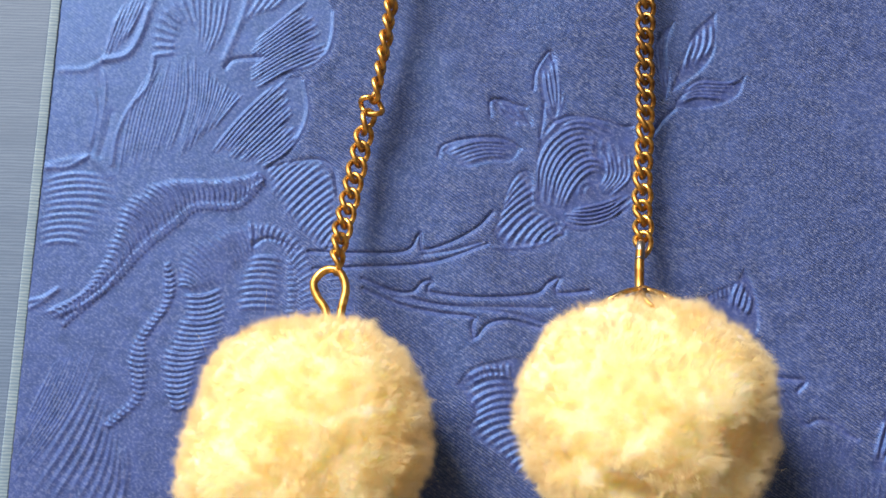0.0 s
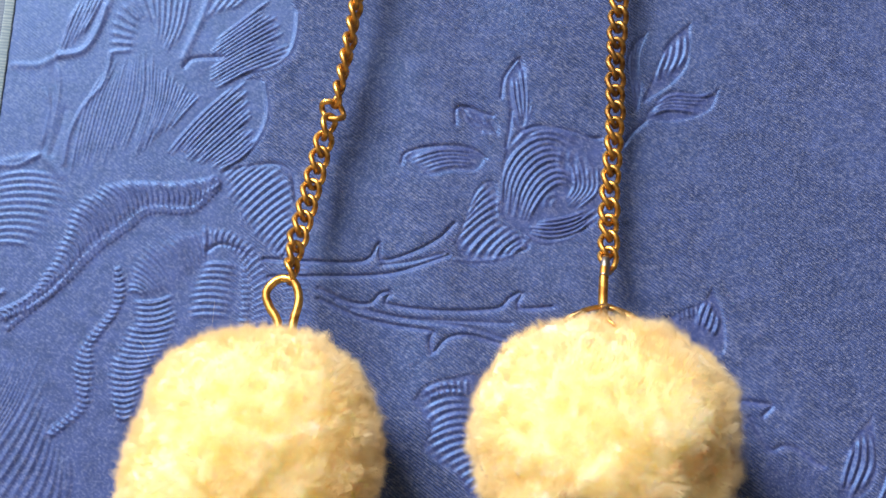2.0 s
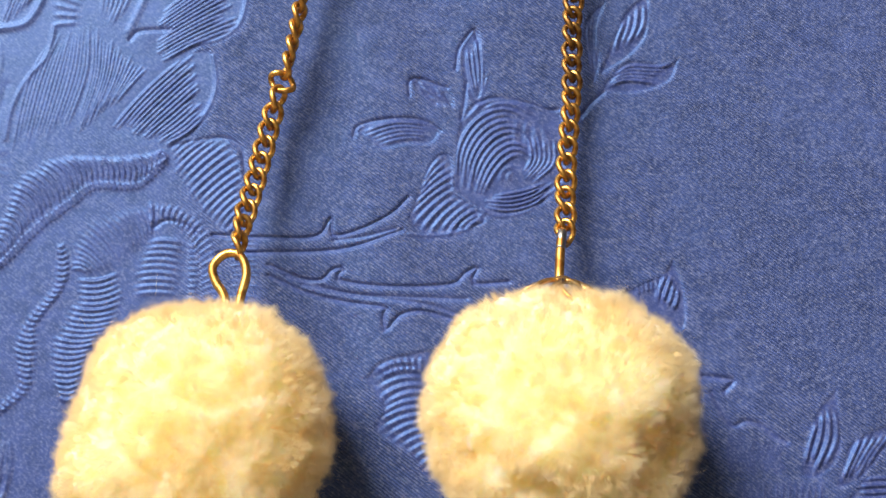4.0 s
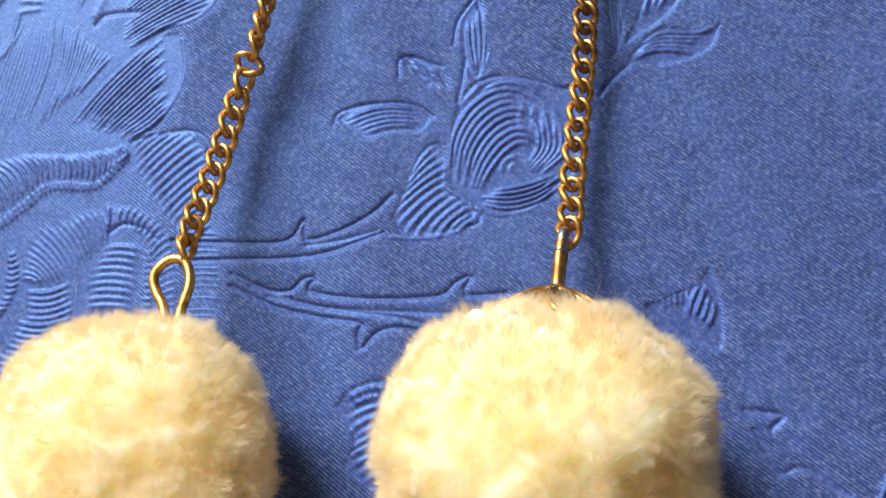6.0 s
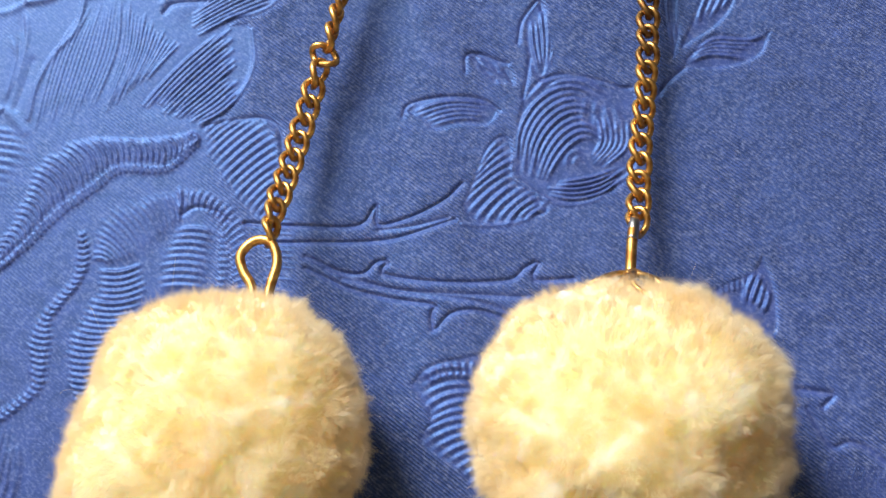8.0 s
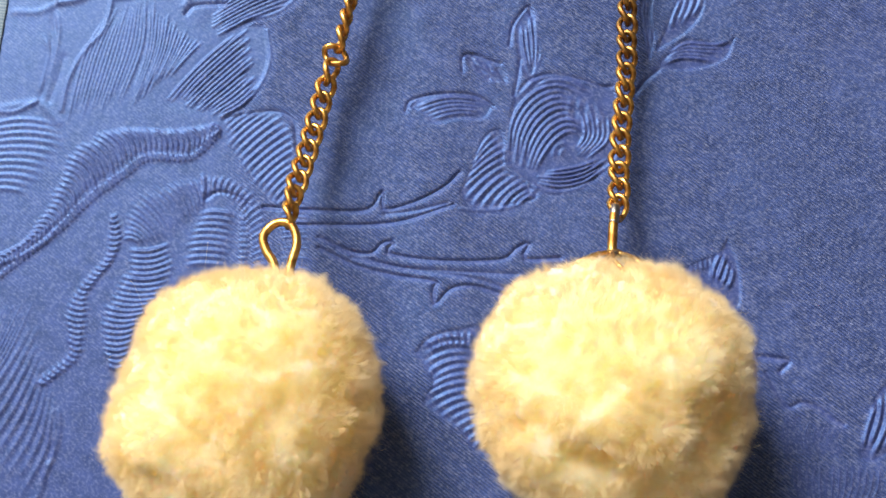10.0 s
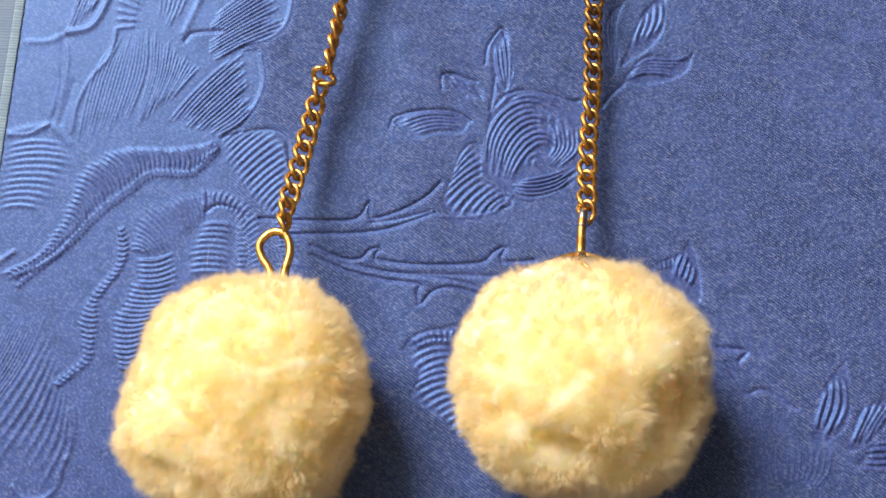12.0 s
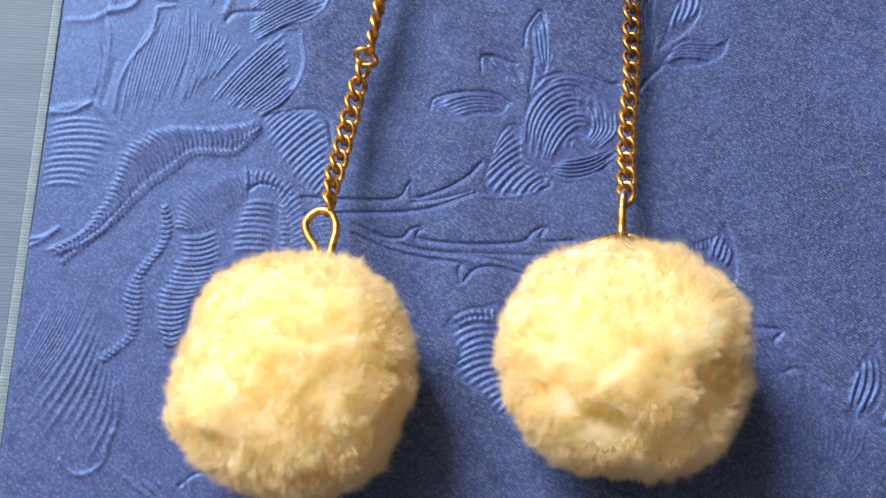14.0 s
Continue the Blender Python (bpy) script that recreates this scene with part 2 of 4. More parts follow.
PLASTER = plain_material("wall_plaster", (0.20, 0.172, 0.135), (0.235, 0.202, 0.16), 3.0, 0.9)
WOOD = plain_material("table_wood", (0.10, 0.055, 0.028), (0.17, 0.095, 0.05), 14.0, 0.5)


# ---- helpers for meshes ----
def part(name, bm, mat, parent=None, label=""):
    me = bpy.data.meshes.new(name)
    bm.to_mesh(me)
    bm.free()
    me.materials.append(mat)
    me.polygons.foreach_set("use_smooth", [True] * len(me.polygons))
    ob = new(name, me)
    ob.parent = parent
    return tagged(ob, label)


def part_arrays(name, verts, faces, mat, parent=None, label="", smooth=True):
    me = bpy.data.meshes.new(name)
    me.from_pydata(verts, [], faces)
    me.materials.append(mat)
    me.polygons.foreach_set("use_smooth", [smooth] * len(me.polygons))
    ob = new(name, me)
    ob.parent = parent
    return tagged(ob, label)


def box(name, lo, hi, mat, bevel=0.0):
    bm = bmesh.new()
    bmesh.ops.create_cube(bm, size=1)
    for v in bm.verts:
        v.co = Vector([(a + b) / 2 + c * (b - a) for a, b, c in zip(lo, hi, v.co)])
    if bevel:
        bmesh.ops.bevel(bm, geom=list(bm.edges), offset=bevel, segments=2, affect="EDGES")
    ob = part(name, bm, mat)
    ob.data.polygons.foreach_set("use_smooth", [False] * len(ob.data.polygons))
    return ob


def spline(points, n):
    """Smooth curve through the points, n samples evenly spaced along it."""
    p = np.array(points, float)
    if len(p) > 2:
        q = np.vstack([2 * p[0] - p[1], p, 2 * p[-1] - p[-2]])
        s = np.linspace(0, 1, 12, endpoint=False)[:, None]
        runs = []
        for a, b, c, d in zip(q, q[1:], q[2:], q[3:]):
            runs.append(0.5 * (2 * b + (c - a) * s + (2 * a - 5 * b + 4 * c - d) * s ** 2 + (3 * b - a - 3 * c + d) * s ** 3))
        p = np.vstack(runs + [p[-1:]])
    run = np.concatenate([[0], np.cumsum(np.linalg.norm(np.diff(p, axis=0), axis=1))])
    at = np.linspace(0, run[-1], n)
    return np.stack([np.interp(at, run, p[:, k]) for k in range(p.shape[1])], 1)


def tube(bm, points, radius, closed=False, sides=10):
    """A round wire along the points; radius may vary along it."""
    p = [Vector(v) for v in points]
    n = len(p)
    radii = radius if isinstance(radius, (list, tuple)) else [radius] * n
    rings, side = [], None
    for i in range(n):
        a, b = (p[i - 1], p[(i + 1) % n]) if closed else (p[max(i - 1, 0)], p[min(i + 1, n - 1)])
        along = (b - a).normalized()
        if side is None:
            side = along.orthogonal().normalized()
        side = (side - along * side.dot(along)).normalized()
        other = along.cross(side)
        rings.append([bm.verts.new(p[i] + radii[i] * (math.cos(k * math.tau / sides) * side + math.sin(k * math.tau / sides) * other)) for k in range(sides)])
    # with a closed wire the last ring meets the first at the nearest turn
    pairs = list(zip(rings, rings[1:]))
    if closed:
        first = rings[0]
        shift = min(range(sides), key=lambda s: (rings[-1][0].co - first[s].co).length)
        pairs.append((rings[-1], [first[(k + shift) % sides] for k in range(sides)]))
    for u, v in pairs:
        for k in range(sides):
            bm.faces.new((u[k], u[(k + 1) % sides], v[(k + 1) % sides], v[k]))
    if not closed:
        bm.faces.new(list(reversed(rings[0])))
        bm.faces.new(rings[-1])
    return bm


# ---- room and table ----
# unseen room: walls and ceiling are added to bounce the window's light
ROOM = (-1.9, 2.0, -2.0, 1.35, -0.75, 2.2)
x0, x1, y0, y1, z0, z1 = ROOM


def pierced_wall(name, lo, hi, hole):
    """A wall along x with one opening, hole = (x0, x1, z0, z1), in one mesh."""
    bm = bmesh.new()
    xs, zs = (lo[0], hole[0], hole[1], hi[0]), (lo[2], hole[2], hole[3], hi[2])
    for j in range(3):
        for k in range(3):
            if (j, k) != (1, 1):
                made = bmesh.ops.create_cube(bm, size=1)["verts"]
                for v in made:
                    v.co = Vector(((xs[j] + xs[j + 1]) / 2 + v.co.x * (xs[j + 1] - xs[j]), (lo[1] + hi[1]) / 2 + v.co.y * (hi[1] - lo[1]), (zs[k] + zs[k + 1]) / 2 + v.co.z * (zs[k + 1] - zs[k])))
    ob = part(name, bm, PLASTER)
    ob.data.polygons.foreach_set("use_smooth", [False] * len(ob.data.polygons))
    return ob


for name, lo, hi in (
    ("wall_east", (x1, y0, z0), (x1 + 0.1, y1, z1)),
    ("wall_south", (x0, y0 - 0.1, z0), (x1, y0, z1)),
    ("wall_west", (x0 - 0.1, y0, z0), (x0, y1, z1)),
):
    tagged(box(name, lo, hi, PLASTER), "unseen cream plaster wall added to bounce the window light", "wall", kind="structure")
tagged(pierced_wall("wall_north", (x0, y1, z0), (x1, y1 + 0.1, z1), (-1.70, -0.50, 0.93, 2.03)), "unseen cream plaster wall with a window opening, added to bounce light", "wall", kind="structure")
tagged(box("ceiling", (x0 - 0.1, y0 - 0.1, z1), (x1 + 0.1, y1 + 0.1, z1 + 0.1), PLASTER), "unseen cream plaster ceiling added to bounce the window light", "ceiling", kind="structure")
tagged(box("floor", (x0 - 0.1, y0 - 0.1, z0 - 0.1), (x1 + 0.1, y1 + 0.1, z0), WOOD), "dark wooden floor of the room", "floor", kind="structure")

table = tagged(new("table"), "dark wooden table under the blue paper", "table")
table.location = (0, 0, -0.75)
def table_piece(name, lo, hi):
    ob = box(name, lo, hi, WOOD, 0.004)
    ob.parent = table
table_piece("tabletop", (-0.6, -0.4, 0.72), (0.6, 0.4, 0.7485))
for lx in (-0.55, 0.5):
    for ly in (-0.35, 0.3):
        table_piece("leg", (lx, ly, 0.0), (lx + 0.05, ly + 0.05, 0.72))

# ---- the embossed sheet: a fine height field in millimetres ----
STEP = 0.12
fine_x, fine_y = np.arange(-60, 66, STEP), np.arange(-24, 56, STEP)
HEIGHT = np.zeros((len(fine_y), len(fine_x)))
PRESSED = np.zeros(HEIGHT.shape)  # where the stamp has flattened the weave


def window(points, margin):
    lo, hi = points.min(0) - margin, points.max(0) + margin
    i0, i1 = np.searchsorted(fine_x, (lo[0], hi[0]))
    j0, j1 = np.searchsorted(fine_y, (lo[1], hi[1]))
    return slice(j0, j1), slice(i0, i1)


def distance(gx, gy, p, closed=False):
    """Distance from each place of the grid to a chain of points."""
    best = np.full(gx.shape, 1e9)
    ends = list(zip(p, np.roll(p, -1, 0))) if closed else list(zip(p, p[1:]))
    for a, b in ends:
        d = b - a
        s = np.clip(((gx - a[0]) * d[0] + (gy - a[1]) * d[1]) / max(d @ d, 1e-9), 0, 1)
        best = np.minimum(best, (gx - a[0] - s * d[0]) ** 2 + (gy - a[1] - s * d[1]) ** 2)
    return np.sqrt(best)


def press(p, wide, deep):
    """A pressed line along p; a negative depth raises it."""
    w = window(p, wide * 3)
    gx, gy = np.meshgrid(fine_x[w[1]], fine_y[w[0]])
    if gx.size:
        d = distance(gx, gy, p)
        HEIGHT[w] -= deep * np.exp(-(d / wide) ** 2)
        PRESSED[w] = np.maximum(PRESSED[w], np.exp(-(d / (wide * 2)) ** 2))


def groove(points, wide=0.22, deep=0.13):
    press(spline(points, 5 + 4 * len(points)), wide, deep * 0.8)


def ribs(lines, wide, deep, fade):
    """Raised ribs that lie side by side without piling up; each runs out over a share of its length."""
    w = window(np.vstack(lines), wide * 3)
    gx, gy = np.meshgrid(fine_x[w[1]], fine_y[w[0]])
    if not gx.size:
        return
    crest = np.zeros(gx.shape)
    for p in lines:
        own = window(p, wide * 3)
        part_of = (slice(own[0].start - w[0].start, own[0].stop - w[0].start), slice(own[1].start - w[1].start, own[1].stop - w[1].start))
        hx, hy = gx[part_of], gy[part_of]
        if not hx.size:
            continue
        best, share = np.full(hx.shape, 1e9), np.zeros(hx.shape)
        for k, (a, b) in enumerate(zip(p, p[1:])):
            d = b - a
            s = np.clip(((hx - a[0]) * d[0] + (hy - a[1]) * d[1]) / max(d @ d, 1e-9), 0, 1)
            far = (hx - a[0] - s * d[0]) ** 2 + (hy - a[1] - s * d[1]) ** 2
            share = np.where(far < best, (k + s) / (len(p) - 1), share)
            best = np.minimum(best, far)
        ends = np.clip(np.minimum(share, 1 - share) / fade, 0, 1)
        high = deep * random.uniform(0.75, 1.15) * (0.25 + 0.75 * ends * ends * (3 - 2 * ends))
        crest[part_of] = np.maximum(crest[part_of], high * np.exp(-best / wide ** 2))
    HEIGHT[w] += crest
    PRESSED[w] = np.maximum(PRESSED[w], np.clip(crest / deep * 1.4, 0, 1))


def flow(first, last, count, deep, fade=0.18):
    """Raised ribs that pass gradually from one curve into another."""
    a, b = spline(first, 9), spline(last, 9)
    gap = np.linalg.norm(b - a, axis=1).mean() / max(count - 1, 1)
    lines = []
    for k in range(count):
        c = spline(a + (b - a) * (k / max(count - 1, 1)), 14)
        lines.append(c[random.randrange(0, 2):14 - random.randrange(0, 3)])
    ribs(lines, min(0.30, 0.36 * gap), deep, fade)


def rungs(first, last, count, bow, deep):
    """Short raised ribs from one curve across to the other, each bowed."""
    a, b = spline(first, count), spline(last, count)
    gap = np.linalg.norm(np.diff((a + b) / 2, axis=0), axis=1).mean()
    lines = []
    for u, v in zip(a, b):
        d = v - u
        side = np.array((-d[1], d[0])) / max(np.linalg.norm(d), 1e-6)
        if side[1] < 0:
            side = -side
        t0, t1 = random.uniform(-0.04, 0.08), random.uniform(-0.04, 0.08)
        s = np.linspace(t0, 1 - t1, 7)[:, None]
        lines.append(u + d * s + side * (bow * 4 * s * (1 - s)))
    ribs(lines, min(0.28, 0.36 * gap), deep, 0.22)


def sunk(points, deep, soft=0.16):
    """An area pressed into the sheet; soft is the width of its shoulder."""
    p = spline(list(points) + [points[0]], 6 * len(points))[:-1]
    w = window(p, 1.2 + 2 * soft)
    gx, gy = np.meshgrid(fine_x[w[1]], fine_y[w[0]])
    if not gx.size:
        return
    inside = np.zeros(gx.shape, bool)
    for a, b in zip(p, np.roll(p, -1, 0)):
        crossing = (a[1] > gy) != (b[1] > gy)
        inside ^= crossing & (gx < (b[0] - a[0]) * (gy - a[1]) / (b[1] - a[1] + 1e-12) + a[0])
    d = distance(gx, gy, p, True) * np.where(inside, 1, -1)
    HEIGHT[w] -= 0.7 * deep * (0.5 + 0.5 * np.tanh(d / soft))
    PRESSED[w] = np.maximum(PRESSED[w], 0.5 + 0.5 * np.tanh(d / 0.2))


# rose with its side leaves
sunk([(-3.2, 30.4), (-1.7, 31.7), (1.4, 32.2), (4.4, 32.1), (6.7, 31.2), (5.9, 29.2), (3.1, 29), (0.1, 28.3), (-1.2, 29.3)], 0.14)
flow([(-2.6, 30.3), (1.4, 31.6), (5.8, 31.5)], [(-0.5, 28.8), (2.8, 29.7), (5.8, 29.6)], 5, 0.19)
sunk([(3.1, 37.8), (4.9, 37.4), (7.7, 36), (8.5, 34.4), (7, 34), (5.1, 34.9), (3.8, 36.1)], 0.13)
flow([(3.9, 37), (5.9, 36.2), (7.7, 34.9)], [(4.2, 35.9), (5.6, 35), (6.8, 34.4)], 3, 0.12)
sunk([(11, 44.1), (9.5, 41.6), (9.5, 39.1), (10.2, 35.8), (11.5, 34.2), (12.3, 37.3), (12, 40.9), (11.6, 43.4)], 0.14)
flow([(10.1, 41.1), (10.4, 38.3), (11.2, 35.1)], [(11.6, 42.9), (12, 39.1), (11.8, 35.1)], 4, 0.19)
sunk([(8.6, 23.8), (8.9, 28.4), (9.6, 32.5), (11.8, 34.9), (15.1, 35.3), (18.6, 33.8), (21.3, 33.3), (21.8, 29.4), (21.5, 24.5), (18.5, 21.5), (14.9, 20.3), (11.5, 21.4)], 0.14)
flow([(8.9, 24.1), (9.3, 29), (11.7, 32.6), (15.1, 33.7), (17.7, 32)], [(12.2, 23.1), (13.1, 25), (14.6, 27), (16.3, 27.9), (17.8, 27.1)], 9, 0.24)
flow([(9.8, 32), (12.2, 34.4), (15.4, 34.9), (18.9, 33.1)], [(11.6, 33.4), (13.9, 34.3), (16.2, 34.1), (18.6, 32.5)], 2, 0.19)
flow([(17.4, 30.6), (17.9, 27.5), (16.6, 25.2)], [(20.7, 29.7), (20.6, 26.9), (18.3, 24.6)], 6, 0.17)
flow([(11.9, 21.5), (14.9, 20.9), (18.2, 21.8), (21, 24.2)], [(13.2, 22.7), (15.7, 23.1), (17.9, 23.7), (19.8, 24.6)], 5, 0.29)
flow([(14.3, 24.1), (14.3, 25.5), (15.3, 26.3), (16.2, 25.5)], [(15.1, 24.6), (15.2, 25.3), (15.5, 25.5), (15.8, 25.3)], 2, 0.09)
groove([(11.4, 34.5), (14.1, 35), (17.4, 34.5), (19.9, 33.7), (21.2, 33.7)], 0.2, 0.14)
groove([(10, 37), (9.8, 34.5), (9.4, 32.3)], 0.2, 0.12)
groove([(3.1, 35.2), (3.1, 37.1), (4.5, 37.4), (6.4, 36.7), (7.7, 36.3)], 0.2, 0.16)
groove([(4, 37), (5.2, 35.4), (6.3, 34.3)], 0.2, 0.12)
groove([(4.3, 37.3), (6, 36.2), (6.5, 35.4)], 0.2, 0.12)
groove([(7.3, 35.6), (7.9, 34.6), (8.3, 34)], 0.2, 0.12)
groove([(-3.5, 29.9), (-3.1, 31.1), (-0.9, 31.9), (2.8, 32.3), (5.3, 31.9), (6.9, 30.8)], 0.2, 0.15)
groove([(8.7, 38.8), (9, 41.2), (10, 43), (10.9, 44), (11.2, 42.8)], 0.2, 0.14)
groove([(11.4, 34.1), (12.1, 36.1), (12.5, 37.5)], 0.22, -0.12)
groove([(12, 21), (14.1, 20.2), (17.3, 20.9), (19.1, 22.3), (21.4, 24.2)], 0.24, -0.14)
groove([(3.4, 17.8), (5.9, 17.7), (9.5, 18.3), (11.3, 19.6), (12.3, 20.6)], 0.24, -0.13)
flow([(16.3, 32.2), (15.9, 30.2), (16.5, 28.7)], [(19.2, 31.4), (19.9, 29.5), (18.8, 28.3)], 4, 0.08)
# bud below the rose
sunk([(3.3, 19.8), (4.3, 22.5), (5.7, 26.5), (7.4, 28), (8.4, 26.8), (8.6, 23.2), (10.9, 21.5), (12.5, 19.6), (9.8, 18.5), (6.4, 17.9), (4.1, 18.6)], 0.14)
rungs([(5.1, 24), (3.8, 21), (3.7, 19.3), (5.2, 18.3), (7.7, 18), (10.3, 18.6)], [(7.4, 27.6), (8.4, 25.6), (8.8, 23.2), (10.1, 21.8), (11.5, 20.7), (12.3, 19.6)], 12, 0.35, 0.24)
# thorny stems
groove([(-19.8, 17.4), (-13.8, 17.2), (-9.1, 17.2), (-7, 17.8), (-5.9, 19.7), (-5.5, 17.6), (-1.8, 18.6), (1.4, 20.4), (3.2, 22.3)], 0.21, 0.25)
groove([(-19.1, 15.2), (-13, 15.4), (-7.7, 15.6), (-3, 16.3), (2.6, 18.3)], 0.21, 0.22)
groove([(-5.4, 17), (-1.7, 17.5), (1.9, 18.5)], 0.22, 0.13)
groove([(-13, 13.9), (-9.3, 12.4), (-6.8, 12.2), (-5.5, 13.5), (-4.2, 13.6), (-4.7, 12.3), (1, 11.5), (8.3, 11.9), (10, 13.2), (11.6, 14), (11.1, 12.1), (15.2, 12.3)], 0.21, 0.25)
groove([(-12.9, 12.6), (-8.2, 10.6), (-3.5, 9.6), (0.8, 9), (0.6, 8), (1, 6.3), (2.7, 8.2), (5.4, 8.6), (9, 7.7)], 0.21, 0.23)
groove([(-10.9, 12.7), (-4.2, 10.8), (1.7, 10.3), (10.3, 10.2)], 0.22, 0.13)
groove([(-8.9, 11.6), (-0.9, 10.2), (5, 9.6), (9.6, 8.3)], 0.22, 0.13)
# fan shaped flower between the pompoms
sunk([(-1.2, 0.7), (0.4, 2.6), (3.7, 3.6), (7, 3.5), (8.7, -3.4), (8.7, -9.7), (6.2, -10.3), (4.3, -7.9), (1.9, -6.5), (0, -4.9), (1, -2.7), (-0, -0.9)], 0.14)
rungs([(-0.2, 1.3), (0.1, -0.7), (1, -2.5), (0.4, -4.8), (3, -7.5), (5.9, -9.9)], [(5.1, 2.4), (5.8, 0), (6.4, -2.5), (7.6, -4.7), (8.7, -6.9), (9.1, -9.1)], 15, 0.7, 0.19)
rungs([(0.2, 2.1), (2.2, 2.9), (5.1, 3.3)], [(1.4, 0.9), (2.8, 1.5), (5.1, 1.7)], 7, 0, 0.14)
# leaf spray beside the chain
sunk([(27.1, 47.9), (25.5, 46.5), (24.5, 44.1), (25, 39.5), (25.6, 37.1), (26.3, 40.4), (26, 43.7)], 0.12)
flow([(25.2, 45.8), (24.9, 43.2), (25.4, 38.1)], [(26.7, 47), (26, 44.1), (26, 39.5)], 4, 0.12)
sunk([(32.5, 49.1), (30.2, 47.1), (29, 45.2), (27.5, 41.3), (26.4, 38.5), (27.8, 39.3), (30.1, 41), (32, 43.7)], 0.14)
flow([(29.5, 45.4), (28.5, 42.8), (28.2, 41.3)], [(32, 48), (31.7, 44.7), (30.1, 42.1)], 4, 0.19)
sunk([(35.9, 40.4), (34.5, 39.6), (32.5, 39.8), (29.9, 40), (28.1, 38.5), (26.7, 36.5), (29.4, 36), (32.4, 36.5), (34.9, 37.8)], 0.14)
flow([(27.9, 38.1), (30.1, 39.4), (33.4, 39.3), (35.4, 39.9)], [(27, 36.6), (29, 37.5), (31.2, 37.5), (32.9, 37.2)], 5, 0.24)
groove([(26.7, 36), (25.2, 34.6), (23.9, 32.8)], 0.25, 0.16)
# leaves at the far corner
sunk([(34.5, 15.2), (33.4, 13.4), (32, 12.8), (30.2, 11.9), (28.4, 11), (30.1, 8.5), (33.6, 7.7), (35.7, 7.3), (35.7, 11.9)], 0.14)
flow([(33.8, 13.7), (32.9, 11.7), (32.6, 10)], [(35, 11.9), (34.9, 10.5), (34.2, 8.9)], 4, 0.32)
rungs([(30.2, 11.9), (31.4, 12.5), (32.6, 13.1)], [(30.5, 11.1), (31.6, 11.4), (32.5, 11.7)], 5, 0, 0.16)
groove([(37.7, 1.6), (39.5, 1.4), (41.1, 1.1), (40.1, -0.1)], 0.26, 0.2)
groove([(38.5, -0.3), (40.6, -3.9), (42.4, -3.5), (44.2, -4), (45.7, -5.2), (46.9, -5.8)], 0.24, 0.14)
flow([(40.8, -4.8), (40.1, -7.1), (40.6, -9.7)], [(46.7, -5.9), (45.9, -7.8), (46.9, -9.7)], 13, 0.13)
flow([(41.3, -10.1), (41.2, -12.3), (42.2, -14.9)], [(50.6, -10), (50.1, -13), (48.1, -15.6)], 14, 0.13)
sunk([(52.9, 0.3), (50.9, -2), (49.6, -4.7), (48.5, -8.8), (50.1, -9.7), (52.6, -7.7), (53.1, -4.7)], 0.06)
flow([(50.6, -3), (49.4, -6.2), (48.7, -8.8)], [(52.5, -1.5), (52.6, -5.4), (50.4, -9.5)], 4, 0.30)
sunk([(56.8, -4.4), (54.3, -5.9), (53.4, -8.1), (52.4, -10.8), (54.9, -9.9), (57.1, -7.6), (59.6, -4.6), (59.6, -3.5)], 0.06)
flow([(55.4, -5.1), (54.1, -7.7), (52.7, -10.5)], [(59.6, -4), (57.2, -6.5), (55, -9.7)], 5, 0.30)
sunk([(61.1, -9.1), (59.2, -9.5), (55.9, -9.5), (54.3, -11.4), (53.1, -12.5), (55.6, -13.2), (59, -12.5), (60.8, -12.4)], 0.06)
flow([(55, -10.1), (57, -9.7), (60.3, -9.8)], [(53.4, -12.7), (56.4, -12.9), (60.1, -12.1)], 5, 0.30)
flow([(47.6, -14.6), (48.1, -15.9), (49.1, -17.4)], [(49.5, -15.9), (49.7, -17), (50.2, -18.1)], 4, 0.2)
flow([(43.7, -15.6), (44.9, -16.7), (46.2, -17.4)], [(43.3, -16.4), (44.5, -17.3), (45.4, -18.1)], 3, 0.2)
flow([(50.4, -13.7), (51, -15.5), (50.9, -17.3)], [(52.4, -14.4), (52.5, -15.9), (52, -17.3)], 4, 0.16)
# big petals of the large flower
sunk([(-36.9, 51.4), (-19.9, 54.1), (-18.3, 51.3), (-17.2, 48.7), (-18.1, 43.4), (-20.6, 41.4), (-22.6, 41), (-26.3, 37.5), (-28.3, 39), (-29.3, 40.9), (-26.6, 44.4), (-28.8, 44.8)], 0.07, 0.7)
flow([(-27.8, 45.2), (-24.8, 47.7), (-21.2, 50.9)], [(-27.7, 38.8), (-23.1, 41.5), (-18, 43.8)], 14, 0.19)
sunk([(-21.5, 40.7), (-20.2, 37.9), (-21.4, 31.6), (-25.2, 28.7), (-27.3, 29), (-30.7, 29.5), (-32.6, 30.6), (-28.4, 36.2), (-24.7, 40)], 0.07, 0.7)
flow([(-32.4, 30.7), (-28.8, 35.3), (-23.7, 40.5)], [(-25.8, 28.6), (-23.6, 29.9), (-21.8, 31.7)], 15, 0.21)
sunk([(-25.2, 28.5), (-22.6, 29.3), (-19.2, 29.3), (-17.3, 27), (-16.5, 22.4), (-15.6, 17.3), (-18.5, 17.9), (-22.4, 22), (-24.9, 25.9)], 0.07, 0.7)
rungs([(-25, 27.7), (-24.2, 24.6), (-22.2, 21.8), (-19.8, 19.2), (-17.3, 17)], [(-23.1, 29.2), (-18.8, 28.8), (-17, 26.3), (-16.5, 22.8), (-16, 19)], 17, 0.25, 0.17)
flow([(-41, 41.9), (-43.3, 36.2), (-44.5, 27.3)], [(-36.5, 43.5), (-36.3, 37.5), (-38.4, 29.5)], 15, 0.06)
